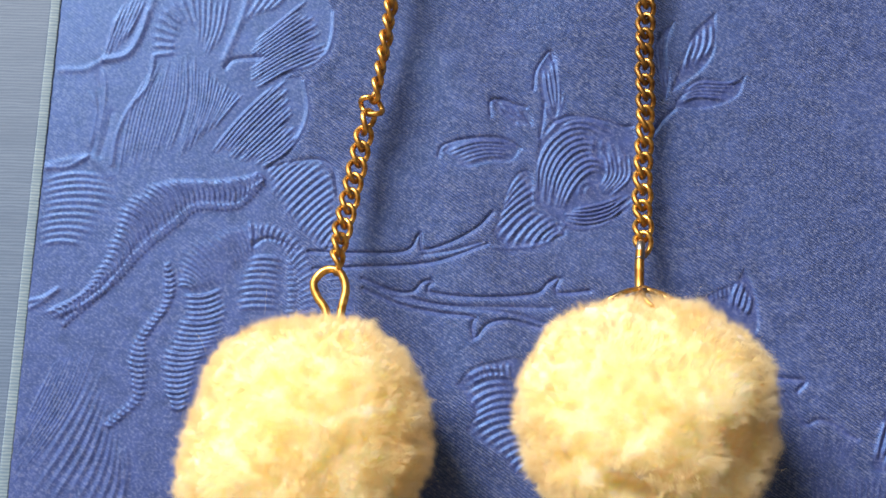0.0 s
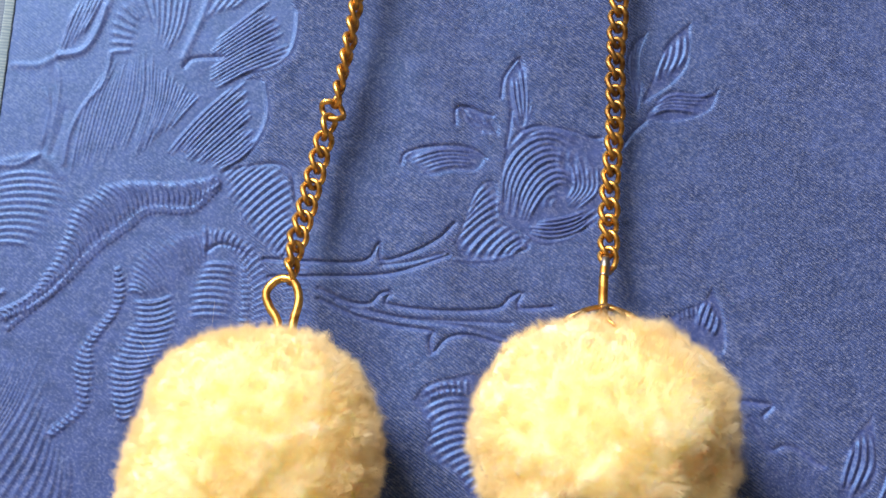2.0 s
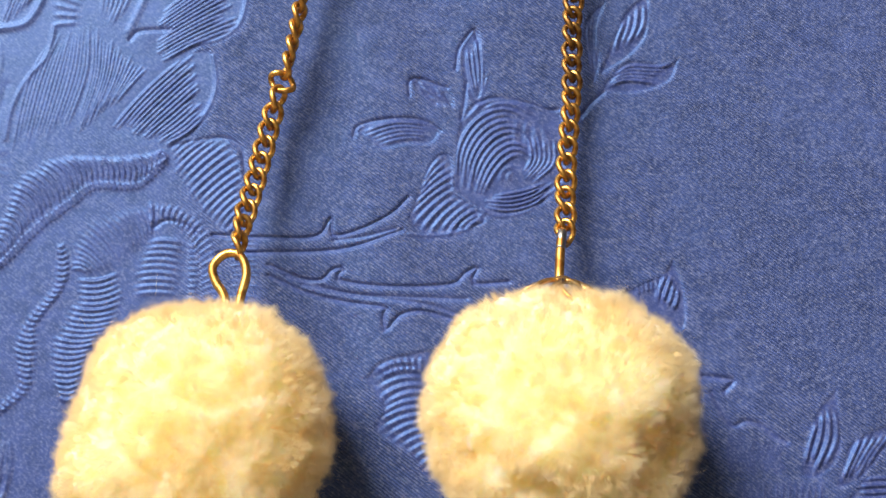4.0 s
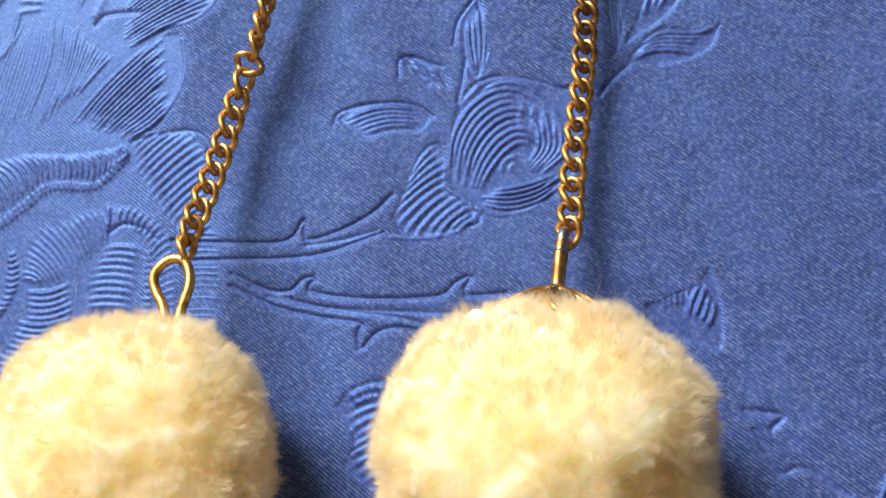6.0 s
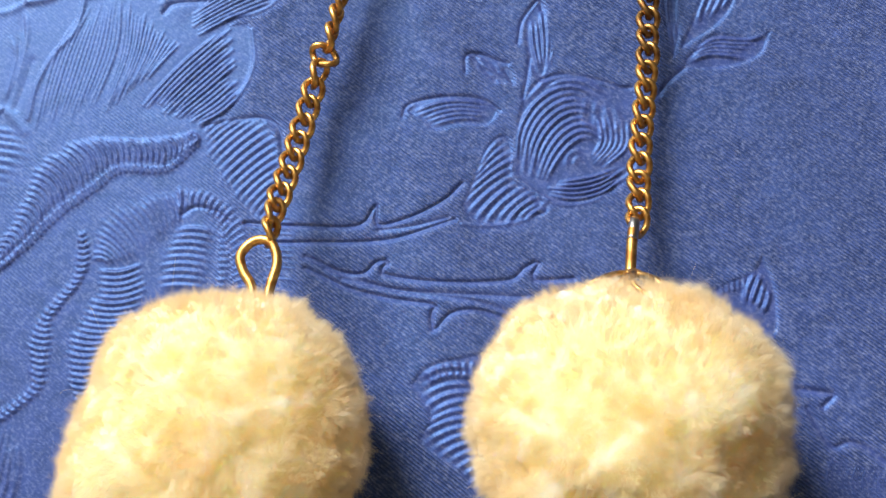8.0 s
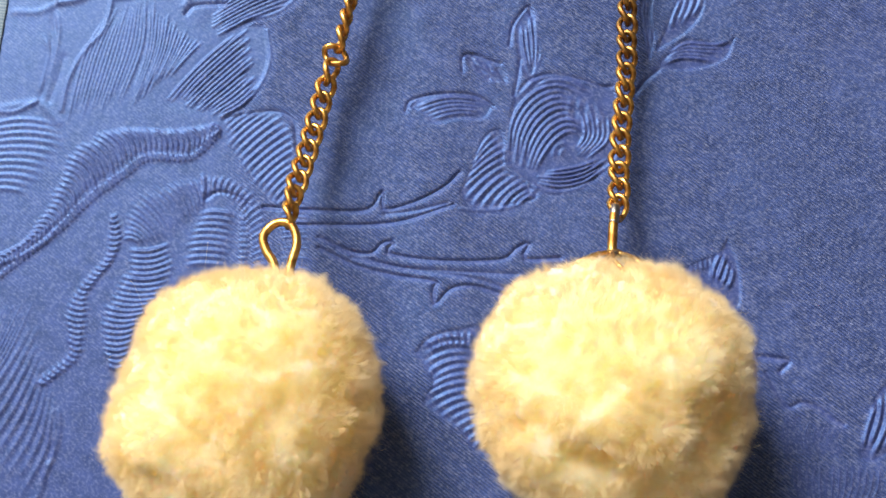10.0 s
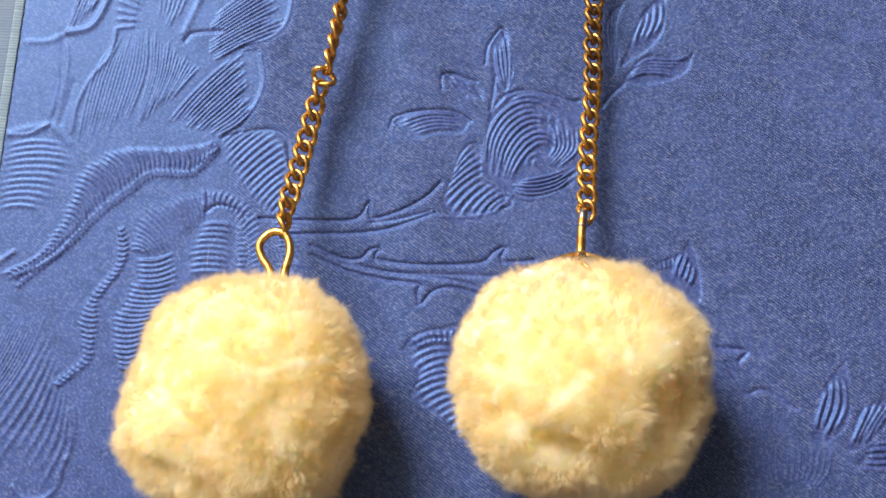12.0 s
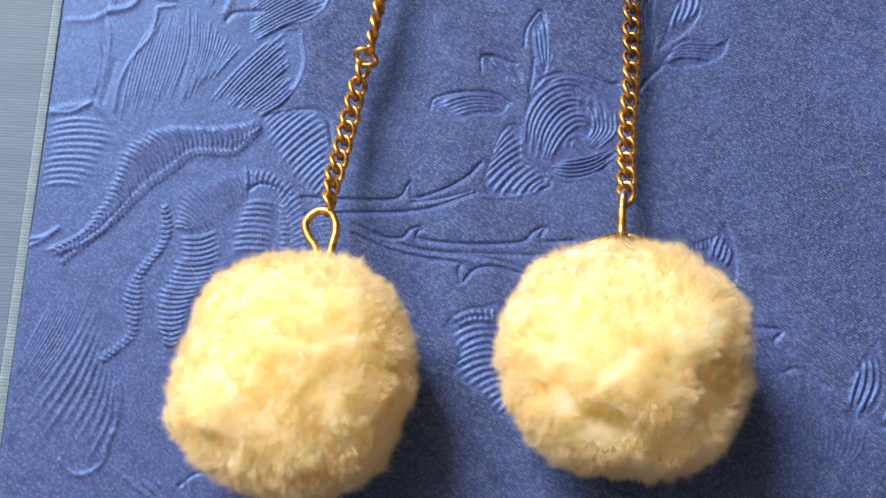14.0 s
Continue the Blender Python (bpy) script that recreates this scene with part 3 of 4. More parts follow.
flow([(-35.9, 43.5), (-35.6, 37.1), (-37.3, 29.3)], [(-29.1, 38), (-30.6, 36.2), (-32.4, 33.7)], 15, 0.10)
rungs([(-40.9, 43.7), (-41, 47.2), (-39.5, 50.5), (-36.5, 52.4)], [(-37.9, 44), (-37.8, 46.3), (-37, 48.1), (-35.2, 47.2)], 9, 0, 0.08)
flow([(-35.4, 51.9), (-35, 47.7), (-35.1, 44.2)], [(-31.2, 51.8), (-31.9, 47.2), (-33.3, 43.7)], 6, 0.07)
flow([(-26.4, 52.8), (-27.7, 50.4), (-28.9, 48.5)], [(-22.9, 53.2), (-24.6, 50.9), (-26.3, 49.5)], 4, 0.08)
groove([(-28.6, 52.3), (-29.2, 49.5), (-30.3, 46.2), (-31.5, 43)], 0.45, -0.09)
groove([(-31.3, 41.9), (-30.2, 43), (-26.5, 43.3)], 0.28, 0.15)
flow([(-47.4, 43.1), (-46, 48.2), (-44.7, 51.9)], [(-44.9, 45.4), (-43.2, 49.1), (-42.3, 51.9)], 6, 0.09)
groove([(-47.4, 43.1), (-44, 44), (-42.1, 48.6), (-41.3, 51.4)], 0.5, -0.08)
groove([(-52.8, 41.7), (-49.7, 41.8), (-47.4, 43.1)], 0.45, -0.07)
groove([(-47.9, 43.1), (-47.4, 36.7), (-48.3, 30)], 0.5, 0.07)
groove([(-45.9, 35.8), (-46.3, 33.1), (-47, 30.2)], 0.5, 0.07)
groove([(-53.8, 28.7), (-49.1, 29.8), (-48.1, 29.9), (-45.6, 27.3)], 0.5, -0.08)
rungs([(-53.4, 26.9), (-54, 23.4), (-54, 18.2)], [(-46.4, 27.1), (-45.1, 23.8), (-48.3, 18.2)], 11, 0.6, 0.08)
groove([(-17.3, 49.3), (-17.4, 46.5), (-18.2, 43.8), (-20.6, 42), (-24.6, 41.1)], 0.28, -0.13)
groove([(-21, 39.9), (-20.4, 36), (-21.4, 32.6), (-23.5, 30), (-25.6, 28.5)], 0.28, -0.13)
groove([(-25.3, 28.3), (-22.7, 28.9), (-19.1, 29.4), (-17, 28.1), (-16.3, 24.7)], 0.24, 0.11)
groove([(-53.6, 28.4), (-51, 28.6), (-48.6, 29.9)], 0.3, -0.10)
groove([(-47.2, 43), (-44.3, 43.9), (-42.6, 46.7), (-41.9, 49.8)], 0.4, -0.10)
groove([(-40.7, 43.5), (-41.3, 39.6), (-43.6, 36.4), (-45, 32.7), (-45.4, 28.9)], 0.28, -0.10)
flow([(-47.7, 42.4), (-46.9, 38.5), (-47.8, 30.6)], [(-48.8, 38.5), (-47.7, 36.2), (-48.5, 30.1)], 3, 0.07)
flow([(-46.1, 49.1), (-46.3, 46.7), (-45.4, 45.9)], [(-43.2, 50.7), (-43.8, 47.9), (-44.5, 46.3)], 4, 0.06)
# long feather leaves
rungs([(-52.3, 9.7), (-47.9, 12.2), (-45, 18.2), (-43.6, 22.9), (-39.1, 26.4), (-32.3, 26.6), (-26, 27.5)], [(-50.2, 8.5), (-44.7, 13.9), (-41.2, 18.2), (-37.2, 21.6), (-34.3, 23.7), (-29.2, 23.8), (-26.2, 26.5)], 50, 0.8, 0.21)
rungs([(-50.2, 8.5), (-44.7, 13.9), (-41.2, 18.2), (-37.2, 21.6), (-34.3, 23.7), (-29.2, 23.8), (-26.2, 26.5)], [(-49.9, 7.8), (-44, 13.1), (-40.3, 17.2), (-36.3, 20.7), (-33.8, 22.6), (-28.8, 22.9), (-25.7, 25.9)], 50, 0, 0.17)
rungs([(-37.9, 15.9), (-37.8, 13.4), (-38, 10.7), (-40.3, 7.6), (-41.8, 4.3), (-41.4, 1.6), (-41.1, -0.9), (-44.1, -3.9)], [(-37.3, 15.9), (-36.4, 13.4), (-37, 10.7), (-39.5, 6.5), (-39.3, 4.3), (-39.5, 1.6), (-39.8, -1.3), (-43.1, -4.2)], 34, -0.3, 0.19)
rungs([(-34.9, 11.7), (-35.3, 8.5), (-37, 5), (-37.2, 0.8), (-36.3, -1.8)], [(-30.6, 12.6), (-30.2, 9.2), (-30.6, 6.9), (-33, 3.2), (-34.3, -1.8)], 22, -0.5, 0.22)
rungs([(-28.4, 20.7), (-30.6, 19.9), (-34.4, 18.4), (-35.8, 16.4), (-36, 13)], [(-27.1, 17.2), (-28.9, 14.9), (-30.4, 13.3), (-31.8, 12.8), (-34.1, 12.4)], 18, 0.4, 0.13)
rungs([(-27.4, 21.1), (-24, 20.5), (-20.8, 18.6), (-18.9, 15.1), (-18.4, 10.1), (-18.3, 7.2)], [(-27.1, 18.4), (-24.6, 18.9), (-22.7, 17.1), (-21.4, 14.1), (-20.8, 10.1), (-20.5, 7.2)], 24, 0.2, 0.19)
groove([(-26.8, 18.2), (-25.3, 19.1), (-23.1, 18.6), (-21.6, 17.5)], 0.24, 0.15)
rungs([(-27, 16.4), (-28, 13.5), (-28.5, 10.1)], [(-23.1, 16.2), (-23.5, 13.5), (-23.5, 10.1)], 9, 0.3, 0.16)
rungs([(-22.6, 16), (-22.3, 13), (-22.4, 7.6)], [(-21.4, 16), (-21.2, 13), (-21.2, 7.6)], 13, 0, 0.14)
rungs([(-18.3, 17.9), (-17.9, 14.7), (-17.8, 6.8)], [(-14.3, 17.9), (-13.7, 14.7), (-13.5, 6.8)], 19, 0.2, 0.16)
# leaves near the ribbon
flow([(-50.5, 4.1), (-52.9, -1.6), (-55, -6.4)], [(-46, 4.8), (-48.2, -1.6), (-51, -6.4), (-54.5, -11.2)], 11, 0.09, 0.5)
flow([(-45.5, 2.9), (-47.7, -2.3), (-50.4, -7.1), (-53.5, -11.8)], [(-41.7, -6.5), (-41.4, -12.4), (-43.3, -17.3)], 10, 0.13, 0.4)
groove([(-48, -16.9), (-46.8, -18.1), (-45.4, -18.6), (-43.6, -18), (-42.4, -16.5), (-41.9, -13.4)], 0.35, -0.14)
flow([(-42.4, -6.9), (-42.2, -9), (-42.5, -11)], [(-41.6, -6.5), (-41, -9.3), (-41, -12.7)], 3, 0.08)
groove([(-54.5, 10.3), (-53, 11), (-51.3, 12.4)], 0.3, -0.12)
groove([(-51.1, 9.3), (-48.3, 10.4), (-45.3, 12.4), (-44.3, 13.8)], 0.28, -0.12)
groove([(-54.7, 11.1), (-53, 11.5), (-51.2, 12.6)], 0.3, -0.12)
flow([(-40.2, -18.4), (-37.5, -20.3), (-33.9, -22.3)], [(-32.1, -18.5), (-30.9, -20.9), (-28.3, -22.8)], 5, 0.16)
groove([(-33.1, -19.7), (-30.8, -18), (-28.6, -18.8), (-27.1, -20.8)], 0.25, 0.14)

HEIGHT *= 1.1
# the big flower's ground is rolled smooth too
PRESSED[:] = np.maximum(PRESSED, 0.97 / (1 + np.exp((fine_x[None] + 0.12 * fine_y[:, None] + 19.0) / 1.2)))
# slow waves of the sheet
gx, gy = np.meshgrid(fine_x, fine_y)
HEIGHT += 0.22 * np.sin(gx / 2.6 + 0.04 * gy) * np.exp(-((gx + 2) / 9) ** 2) + 0.10 * np.sin(gx / 11 + gy / 17 + 1.0)
edge = np.minimum.reduce([gx - fine_x[0], fine_x[-1] - gx, gy - fine_y[0], fine_y[-1] - gy])
HEIGHT *= np.clip(edge / 2.0, 0, 1) * np.clip((gx + 55.6) / 1.2, 0, 1)
all_x = np.concatenate([[-62.0], fine_x, [80, 110, 140]])
all_y = np.concatenate([[-110, -80, -50], fine_y, [75, 100]])
full = np.zeros((len(all_y), len(all_x)))
full[3:3 + len(fine_y), 1:1 + len(fine_x)] = HEIGHT
gx, gy = np.meshgrid(all_x, all_y)
ny, nx = full.shape
verts = np.stack([gx, gy, full], 2).reshape(-1, 3) * 0.001
cells = (np.arange(ny - 1)[:, None] * nx + np.arange(nx - 1)).ravel()
quads = np.stack([cells, cells + 1, cells + nx + 1, cells + nx], 1)
me = bpy.data.meshes.new("embossed_paper")
me.vertices.add(len(verts))
me.vertices.foreach_set("co", verts.ravel())
me.loops.add(quads.size)
me.loops.foreach_set("vertex_index", quads.ravel())
me.polygons.add(len(quads))
me.polygons.foreach_set("loop_start", np.arange(0, quads.size, 4))
me.polygons.foreach_set("use_smooth", np.ones(len(quads), bool))
me.update(calc_edges=True)
flat = np.zeros(full.shape)
flat[3:3 + len(fine_y), 1:1 + len(fine_x)] = PRESSED
me.attributes.new("pressed", "FLOAT", "POINT").data.foreach_set("value", flat.ravel())
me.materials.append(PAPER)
sheet = tagged(new("embossed_paper", me), "blue paper sheet embossed with roses and leaves", "paper", kind="structure")
box("paper_backing", (-0.0615, -0.109, -0.0014), (0.139, 0.099, -0.0006), PAPER).parent = sheet

# ---- pale woven ribbon beside the sheet ----
def build_ribbon():
    thing = tagged(new("ribbon"), "pale silver blue woven ribbon lying over the paper edge", "ribbon")
    thing.location = (-0.0550, 0.0, 0.00003)
    thing.rotation_euler = (0, 0, radians(-1.64))
    for name, a, b, lift, mat, label in (("weave", -0.036, -0.0009, 0.0, RIBBON, ""), ("selvedge", -0.0012, 0.0, 0.00001, SELVEDGE, "shiny silver selvedge")):
        across, along = (60 if name == "weave" else 8), 420
        verts, faces = [], []
        for j in range(along + 1):
            y = -0.10 + 0.18 * j / along
            for i in range(across + 1):
                s = i / across
                x = a + (b - a) * s
                z = lift + 0.0002 * (1 - s) + 0.00016 * (1 - s) * abs(noise.noise((x * 90, y * 40, 3.0))) + 0.00004 * abs(noise.noise((x * 300, y * 1500, 1.0)))
                if name == "selvedge":
                    z += 0.00003 * math.sin(math.pi * s) + 0.00004 * noise.noise((1.0, y * 1900, 5.0))
                    x += 0.00012 * noise.noise((s, y * 1300, 2.0)) if i == across else 0
                else:
                    z += 0.0006 * (1 - s) ** 2
                verts.append((x, y, z))
        w = across + 1
        faces = [(j * w + i, j * w + i + 1, (j + 1) * w + i + 1, (j + 1) * w + i) for j in range(along) for i in range(across)]
        ob = part_arrays(name, verts, faces, mat, thing, label)
        solid = ob.modifiers.new("thickness", "SOLIDIFY")
        solid.thickness, solid.offset = 0.00002, -1
    return thing


build_ribbon()


# ---- pompom earrings ----
def wool_ball(name, centre, size, axis, outline, bumps, creases, seed, parent):
    """A clipped wool pompom: a soft core under a deep coat of yarn ends that stand out in tufts.
    outline gives the uneven girth round the axis; creases are valleys between the strands."""
    rnd = np.random.default_rng(seed)
    bm = bmesh.new()
    bmesh.ops.create_icosphere(bm, subdivisions=6, radius=1)
    d = np.array([v.co.normalized() for v in bm.verts])
    size = np.array(size)
    axis = np.array(axis) / np.linalg.norm(axis)
    ex = np.array((1.0, 0, 0)) - axis * axis[0]
    ex /= np.linalg.norm(ex)
    ey = np.cross(axis, ex)
    stretched = d * size
    stretched /= np.linalg.norm(stretched, axis=1)[:, None]
    turn = np.degrees(np.arctan2(stretched @ ey, stretched @ ex)) % 360
    steps = np.linspace(0, 360, len(outline) + 1)
    girth = np.interp(turn, steps, list(outline) + [outline[0]])
    round_about = 1 - np.clip(stretched @ axis, -1, 1) ** 2
    r = 1 + (girth - 1) * round_about
    # folds wander, so each place is looked up a little to the side of where it lies
    shift = Vector((seed * 7.3, 0, 0))
    loose = d + np.array([noise.noise_vector((Vector(p) + shift) * 5.0) * 0.09 + noise.noise_vector((Vector(p) + shift) * 13.0) * 0.045 for p in d])
    for where, much, wide in bumps:
        where = np.array(where) / np.linalg.norm(where)
        r += much * np.exp(-(np.linalg.norm(loose - where, axis=1) / wide) ** 2)
    valley = np.zeros(len(d))
    for points, deep, wide in creases:
        line = spline(points, 14)
        line /= np.linalg.norm(line, axis=1)[:, None]
        gap = np.min(np.linalg.norm(loose[:, None] - line[None], axis=2), axis=1)
        valley = np.maximum(valley, deep * np.exp(-(gap / wide) ** 2))
    r -= valley * 1.5
    combs = np.zeros(d.shape)
    for k, v in enumerate(bm.verts):
        q = Vector(d[k]) + shift
        warp = noise.noise_vector(q * 4.0) * 0.22
        r[k] += 0.016 * noise.noise(q * 2.6) + 0.018 * noise.noise((q + warp) * 6.0) - 0.048
        # rounded tufts of yarn with narrow gaps between them
        r[k] += 0.052 * (0.42 - noise.voronoi((q + warp * 0.8) * 5.2)[0][0]) + 0.036 * (0.4 - noise.voronoi((q + warp * 0.5) * 12.0)[0][0])
        combs[k] = noise.noise_vector(q * 3.0) * 0.35 + noise.noise_vector(q * 8.0) * 0.55
    places = d * size * r[:, None]
    places[:, 2] = np.maximum(places[:, 2], -size[2] * 0.97)
    for v, p in zip(bm.verts, places):
        v.co = p
    bm.normal_update()
    normals = np.array([v.normal for v in bm.verts])
    ball = part(name, bm, WOOL, parent)
    ball.location = centre
    # yarn ends, dense above and thin on the underside
    count = 185000
    weight = np.where(normals[:, 2] > -0.45, 1.0, 0.12)
    pick = rnd.choice(len(places), count, p=weight / weight.sum())
    out = normals[pick]
    root = places[pick] + rnd.normal(0, 0.00016, (count, 3)) - out * 0.0002
    # neighbouring fibres lean together into tufts of two sizes
    def lead_of(number):
        lead = rnd.choice(len(places), number, p=weight / weight.sum())
        cells = {}
        near = np.empty(count, int)
        step = 0.0016
        keys = np.floor(places[lead] / step).astype(int)
        for i, key in enumerate(map(tuple, keys)):
            cells.setdefault(key, []).append(i)
        where = np.floor(places[pick] / step).astype(int)
        order = np.lexsort(where.T)
        cut = np.flatnonzero(np.any(np.diff(where[order], axis=0), axis=1)) + 1
        for block in np.split(order, cut):
            cx, cy, cz = where[block[0]]
            close = [i for dx in (-1, 0, 1) for dy in (-1, 0, 1) for dz in (-1, 0, 1) for i in cells.get((cx + dx, cy + dy, cz + dz), ())]
            close = np.array(close or range(number))
            near[block] = close[np.argmin(((places[pick[block]][:, None] - places[lead[close]][None]) ** 2).sum(2), axis=1)]
        return lead, near
    big, in_big = lead_of(1500)
    small, in_small = lead_of(5200)
    height = rnd.uniform(0.0003, 0.0016, (len(small), 1))
    peak = places[small] + (normals[small] + combs[small] * 0.9 + rnd.normal(0, 0.12, (len(small), 3))) * height
    crown = places[big] + (normals[big] + combs[big]) * rnd.uniform(0.0004, 0.0017, (len(big), 1))
    long = rnd.uniform(0.0007, 0.0018, (count, 1)) * np.where(rnd.random((count, 1)) < 0.05, rnd.uniform(1.1, 1.6, (count, 1)), 1.0)
    # the pile is short at the bottom of a crease
    free = 1 - 0.75 * np.clip(valley[pick] / 0.13, 0, 1)[:, None]
    long = long * free
    bend = rnd.normal(0, 1.0, (count, 3))
    tip = root + (out * 0.5 + combs[pick] * 1.3 + bend * 0.42) * long
    tip += (peak[in_small] - tip) * rnd.uniform(0.25, 0.75, (count, 1)) * free
    tip += (crown[in_big] - tip) * rnd.uniform(0.1, 0.45, (count, 1)) * free
    middle = (root + tip) * 0.5 + np.roll(bend, 1, axis=1) * long * 0.10
    # each fibre is a flat sliver with its face turned outwards as far as it can
    side = np.cross(tip - root, out + rnd.normal(0, 0.2, (count, 3)))
    side /= np.linalg.norm(side, axis=1)[:, None] + 1e-12
    facing = np.sum(np.cross(side, tip - root) * out, axis=1)
    side *= np.where(facing < 0, -1.0, 1.0)[:, None]
    rows = [root - side * 0.000008, root + side * 0.000008, middle - side * 0.000008, middle + side * 0.000008, tip]
    verts = np.stack(rows, 1).reshape(-1, 3)
    verts[:, 2] = np.maximum(verts[:, 2], -centre[2] + 0.0001)
    start = np.arange(count) * 5
    quads = np.stack([start, start + 1, start + 3, start + 2], 1)
    tips = np.stack([start + 2, start + 3, start + 4], 1)
    me = bpy.data.meshes.new("fuzz")
    me.vertices.add(len(verts))
    me.vertices.foreach_set("co", verts.ravel())
    me.loops.add(quads.size + tips.size)
    me.loops.foreach_set("vertex_index", np.concatenate([quads.ravel(), tips.ravel()]))
    me.polygons.add(len(quads) + len(tips))
    me.polygons.foreach_set("loop_start", np.concatenate([np.arange(0, quads.size, 4), quads.size + np.arange(0, tips.size, 3)]))
    me.update(calc_edges=True)
    me.materials.append(FIBRE)
    coat = new("fuzz", me)
    coat.parent = ball
    tagged(coat, kind="stuff")
    # a few long loose hairs
    bm = bmesh.new()
    for k in rnd.integers(0, len(places), 20):
        p, n = Vector(places[k]), Vector(normals[k])
        if p.z < -size[2] * 0.4:
            continue
        twist = Vector(rnd.normal(0, 1, 3))
        length = rnd.uniform(0.0012, 0.0034)
        hair = [p + (n * s + twist.cross(n) * (0.6 * s * s) + twist * (0.3 * math.sin(5.0 * s))) * length for s in np.linspace(0, 1, 9)]
        for v in hair:
            v.z = max(v.z, 0.0003 - centre[2])
        tube(bm, hair, 0.000007, False, 4)
    tagged(part("loose_hairs", bm, FIBRE, ball), kind="stuff")
    return ball


def link_mesh(mat):
    """One link of a curb chain: an oval ring of wire, twisted along its length."""
    bm = bmesh.new()
    pts = []
    for k in range(22):
        a = k * math.tau / 22
        x, y = 1.04 * math.cos(a), 1.52 * math.sin(a)
        turn = radians(48) * y / 1.52
        pts.append(Vector((x * math.cos(turn), y, x * math.sin(turn))) * 0.001)
    tube(bm, pts, 0.00036, True, 8)
    me = bpy.data.meshes.new("chain_link")
    bm.to_mesh(me)
    bm.free()
    me.materials.append(mat)
    me.polygons.foreach_set("use_smooth", [True] * len(me.polygons))
    return me


LINK = link_mesh(GOLD)
DULL_LINK = link_mesh(BROWNED)


def chain(thing, path, pitch, roll, odd=None, dull=()):
    """Links along the path, from the pompom up; roll gives the turn of a link about the chain at a share s of its length."""
    p = spline(path, 400) * 0.001
    run = np.concatenate([[0], np.cumsum(np.linalg.norm(np.diff(p, axis=0), axis=1))])
    count = int(run[-1] / pitch)
    for k in range(count):
        at = (k + 0.5) * pitch
        here = Vector([np.interp(at, run, p[:, i]) for i in range(3)])
        ahead = Vector([np.interp(at + 0.001, run, p[:, i]) for i in range(3)])
        along = (ahead - here).normalized()
        across = along.cross(Vector((0, 0, 1))).normalized()
        m = Matrix((across, along, across.cross(along))).transposed().to_4x4()
        wiggle = noise.noise((k * 3.1, path[0][0], 0.0))
        m = Matrix.Translation(here) @ m @ pose(0, 0, 0, 0, roll(k) + 26 * wiggle, 9 * wiggle)
        if odd is not None and k == odd:
            m = m @ pose(0, 0, 0, 0, 0, 74)
        ob = new("chain_link", DULL_LINK if k in dull else LINK)
        ob.parent = thing
        ob.matrix_world = m


def eye_pin(thing, loop, radius, dark):
    bm = bmesh.new()
    tube(bm, [Vector(v) * 0.001 for v in spline(loop, 44)], radius, False, 12)
    pin = part("eye_pin", bm, GOLD, thing, "bent gold wire eye pin")
    if dark:
        bm = bmesh.new()
        tube(bm, [Vector(v) * 0.001 for v in spline(loop[2:5], 12)], radius * 1.04, False, 12)
        part("worn_tip", bm, STEEL, pin, "bare grey metal where the plating is worn")
    return pin


def bead_cap(thing, at, axis, size):
    """A small pierced cap of bent metal petals round the pin."""
    turn = Vector(axis).to_track_quat("Z", "Y").to_matrix()
    bm = bmesh.new()
    bmesh.ops.create_uvsphere(bm, u_segments=14, v_segments=8, radius=size * 0.2)
    for v in bm.verts:
        v.co = turn @ Vector((v.co.x, v.co.y, v.co.z * 0.5)) + Vector(at)
    cap = part("bead_cap", bm, TARNISHED, thing, "tarnished filigree bead cap")
    for k in range(7):
        a = k * math.tau / 7
        ring = []
        for j in range(18):
            b = j * math.tau / 18
            r = size * (0.58 + 0.42 * math.cos(b))
            w = size * 0.30 * math.sin(b) * (0.4 + 0.6 * r / size)
            ring.append(turn @ Vector((r * math.cos(a) - w * math.sin(a), r * math.sin(a) + w * math.cos(a), -0.45 * r * r / size)) + Vector(at))
        bm = bmesh.new()
        tube(bm, ring, size * 0.06, True, 6)
        part("petal", bm, GOLD if k % 2 else TARNISHED, cap)


def earring(label, ball, pin, cap, path, pitch, roll, odd, dull=()):
    thing = tagged(new("pompom_earring"), label, "earring", "pompom earrings")
    wool_ball("pompom", *ball, thing)
    eye_pin(thing, *pin)
    bead_cap(thing, *cap)
    chain(thing, path, pitch, roll, odd, dull)
    return thing


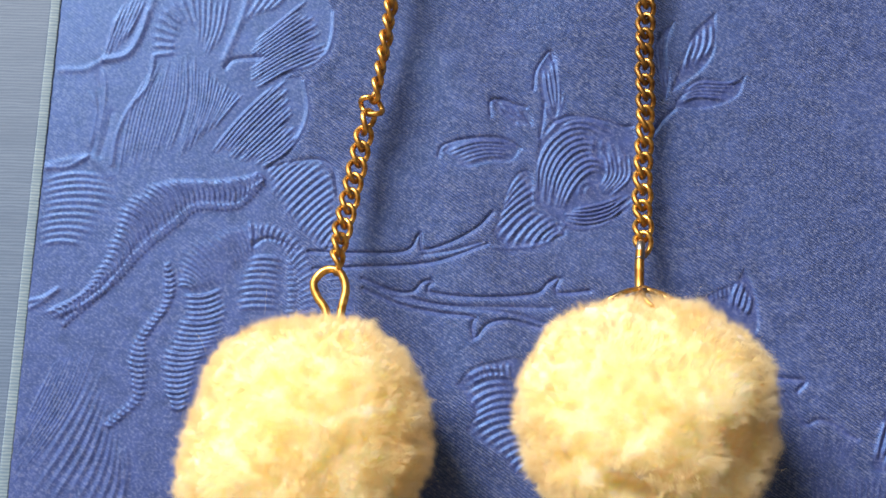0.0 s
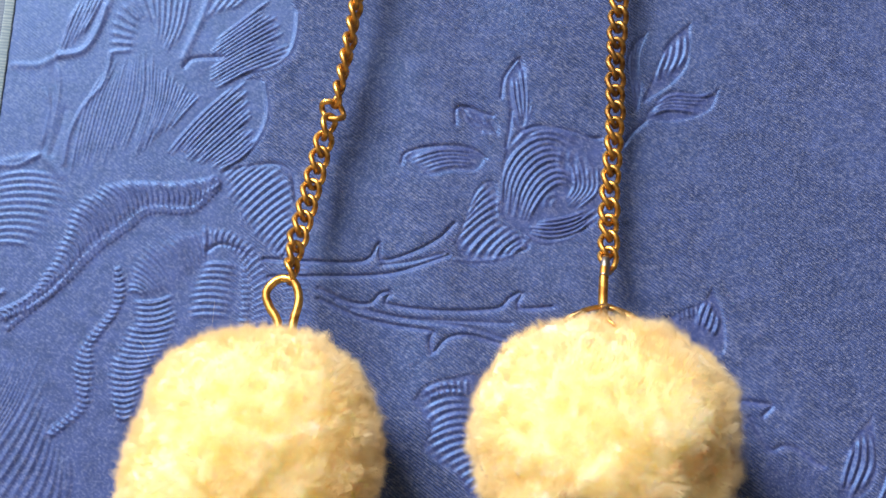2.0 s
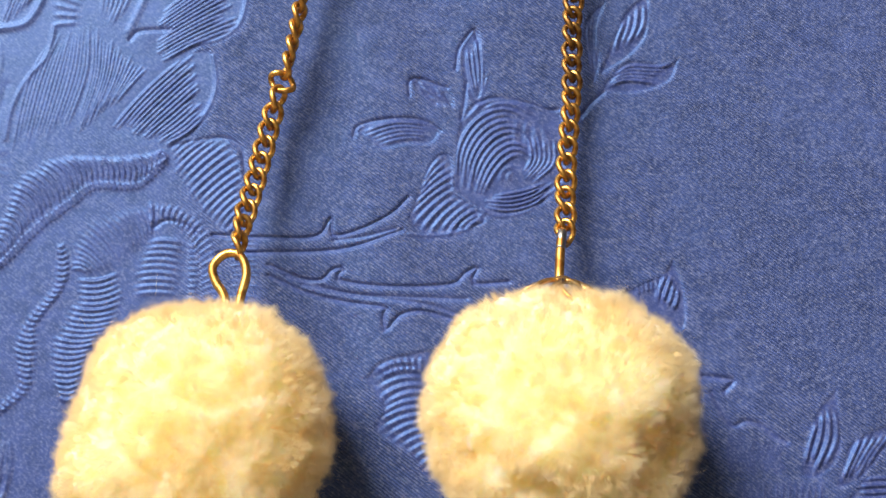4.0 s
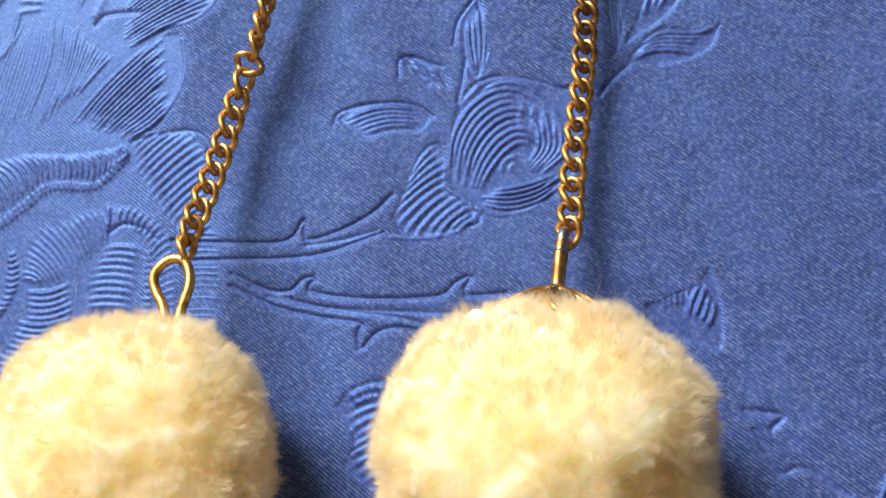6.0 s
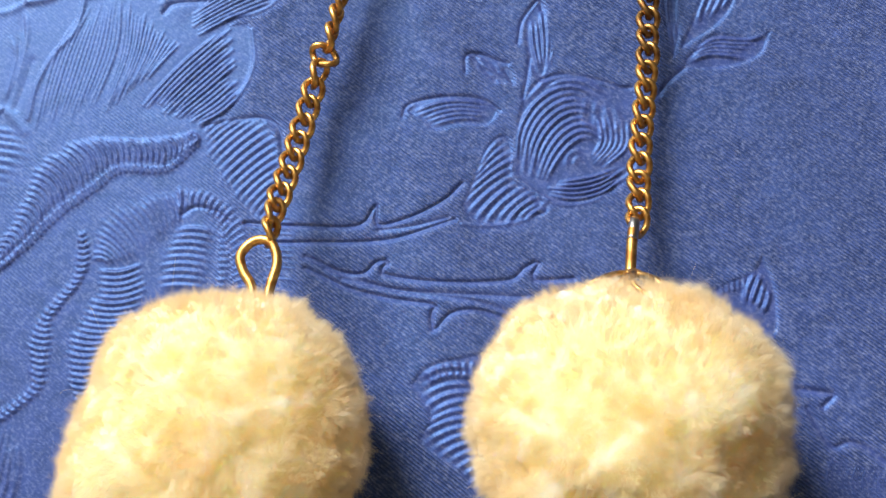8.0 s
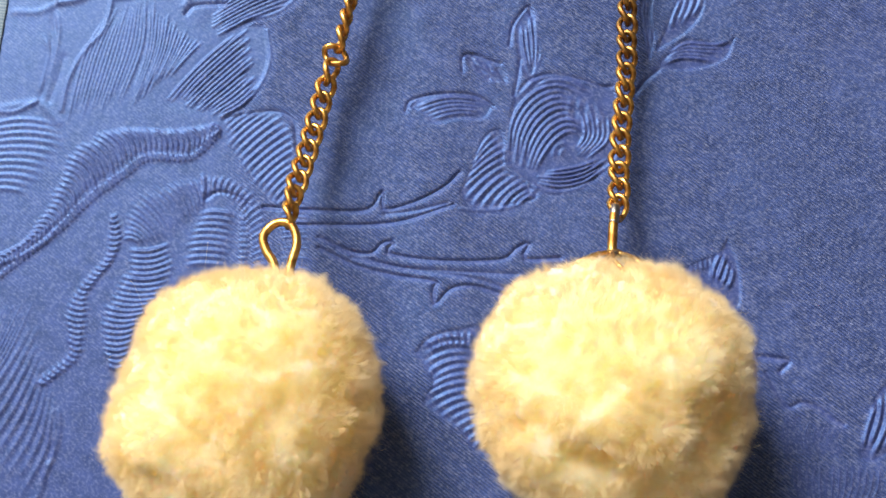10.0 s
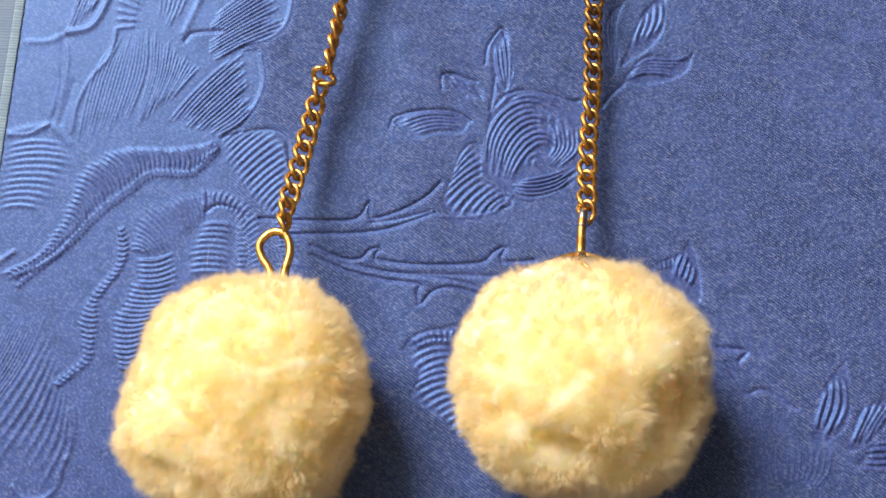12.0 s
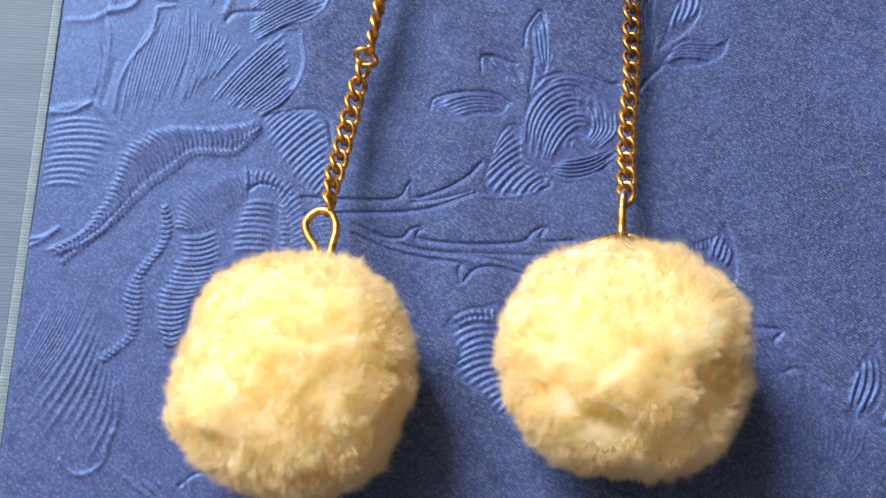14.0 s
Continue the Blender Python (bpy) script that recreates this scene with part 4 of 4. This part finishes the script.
earring(
    "cream wool pompom earring on gold chain with round wire loop",
    (
        (-0.01806, -0.00707, 0.0100), (0.0148, 0.0148, 0.0102), (0.028, -0.011, 0.127),
        (0.967, 0.989, 1.042, 1.046, 0.976, 1.02, 1.021, 0.925, 0.953, 1.065, 1.0, 0.995, 1.021, 1.022, 1.015, 0.938),
        [((0.40, -0.43, 0.81), 0.035, 0.16), ((0.66, -0.34, 0.67), 0.03, 0.14), ((0.01, 0.07, 1.0), 0.03, 0.18)],
        [
            ([(-0.14, 0.44, 0.89), (0.07, 0.31, 0.95), (0.22, 0.22, 0.95), (0.42, 0.28, 0.86), (0.63, 0.25, 0.73)], 0.045, 0.07),
            ([(0.37, -0.05, 0.93), (0.55, 0.01, 0.84), (0.75, 0.02, 0.66), (0.97, 0.04, 0.23)], 0.03, 0.10),
            ([(-0.19, -0.21, 0.96), (-0.08, -0.42, 0.91), (0.13, -0.57, 0.81)], 0.03, 0.07),
            ([(-0.67, -0.57, 0.48), (-0.35, -0.65, 0.67), (-0.1, -0.78, 0.62)], 0.05, 0.08),
            ([(0.24, -0.15, 0.96), (0.27, -0.36, 0.89), (0.4, -0.59, 0.71)], 0.04, 0.07),
        ], 1,
    ),
    ([(-15.1, 3.0, 9.0), (-14.75, 8.2, 8.1), (-14.25, 11.2, 7.8), (-15.1, 13.3, 7.5), (-16.8, 13.5, 7.3), (-18.1, 12.0, 7.4), (-17.6, 10.2, 7.6), (-16.45, 8.2, 7.9), (-16.0, 3.0, 8.6)], 0.0005, False),
    ((-0.0156, 0.0062, 0.0082), (0, 1, -0.05), 0.0034),
    [(-15.4, 13.6, 7.2), (-15.3, 17.1, 6.3), (-14.5, 22, 4.8), (-13.5, 27.7, 3.9), (-12.4, 33.2, 3.8), (-11.2, 37.9, 4.1), (-10.2, 43.9, 4.4), (-9.5, 49.1, 4.6), (-8.7, 56.0, 4.9), (-7.7, 68.0, 4.0)],
    0.00212, lambda k: 70 if k < 2 else (24 if k < 9 else (70 if k == 9 else (0 if k == 10 else 80))), 10,
)
earring(
    "cream wool pompom earring on gold chain with tarnished pin",
    (
        (0.02015, -0.00431, 0.0108), (0.0147, 0.0147, 0.0110), (-0.010, -0.014, 0.127),
        (0.99, 1.043, 1.019, 0.959, 0.94, 0.988, 1.04, 1.023, 1.029, 0.987, 1.009, 0.993, 0.93, 1.0, 1.05, 1.004),
        [((-0.01, -0.28, 0.96), 0.08, 0.22), ((0.34, -0.01, 0.94), 0.03, 0.14), ((0.62, 0.14, 0.77), 0.05, 0.20), ((0.72, -0.40, 0.57), -0.15, 0.24), ((-0.22, -0.60, 0.77), -0.22, 0.12), ((-0.02, -0.42, 0.9), 0.03, 0.22)],
        [
            ([(-0.34, -0.55, 0.76), (-0.22, -0.59, 0.78), (-0.09, -0.6, 0.79)], 0.20, 0.10),
            ([(-0.09, -0.62, 0.78), (0.16, -0.66, 0.74), (0.38, -0.63, 0.68), (0.54, -0.48, 0.69)], 0.022, 0.12),
            ([(0.20, 0.29, 0.94), (0.22, 0.06, 0.97), (0.22, -0.15, 0.96), (0.23, -0.31, 0.92)], 0.02, 0.06),
            ([(0.54, -0.48, 0.69), (0.62, -0.15, 0.77), (0.78, -0.05, 0.62)], 0.06, 0.10),
            ([(-0.77, -0.34, 0.54), (-0.52, -0.39, 0.76), (-0.3, -0.44, 0.84)], 0.035, 0.08),
            ([(-0.42, 0.88, 0.2), (-0.36, 0.80, 0.45)], 0.09, 0.10), ([(0.05, 0.95, 0.2), (0.02, 0.85, 0.5)], 0.06, 0.08),
        ], 2,
    ),
    ([(20.4, 4.0, 7.0), (20.5, 10.8, 6.0), (20.7, 15.0, 5.6), (20.9, 16.7, 5.2), (21.0, 17.3, 4.6), (21.0, 16.6, 4.1), (20.8, 14.8, 4.2), (20.6, 10.8, 5.0), (20.5, 4.0, 6.4)], 0.00055, True),
    ((0.0207, 0.0110, 0.0080), (0.08, 1, 0.15), 0.0048),
    [(21.3, 16.3, 4.5), (21.5, 19.7, 3.8), (21.6, 23.3, 3.4), (21.9, 28.4, 3.3), (22.4, 34.3, 3.3), (22.5, 41.8, 3.4), (22.9, 49.4, 3.6), (23.1, 56.0, 3.8), (23.5, 68.0, 3.6)],
    0.00205, lambda k: 18 if k < 5 else (40 if k < 8 else 26), None, range(9, 16),
)
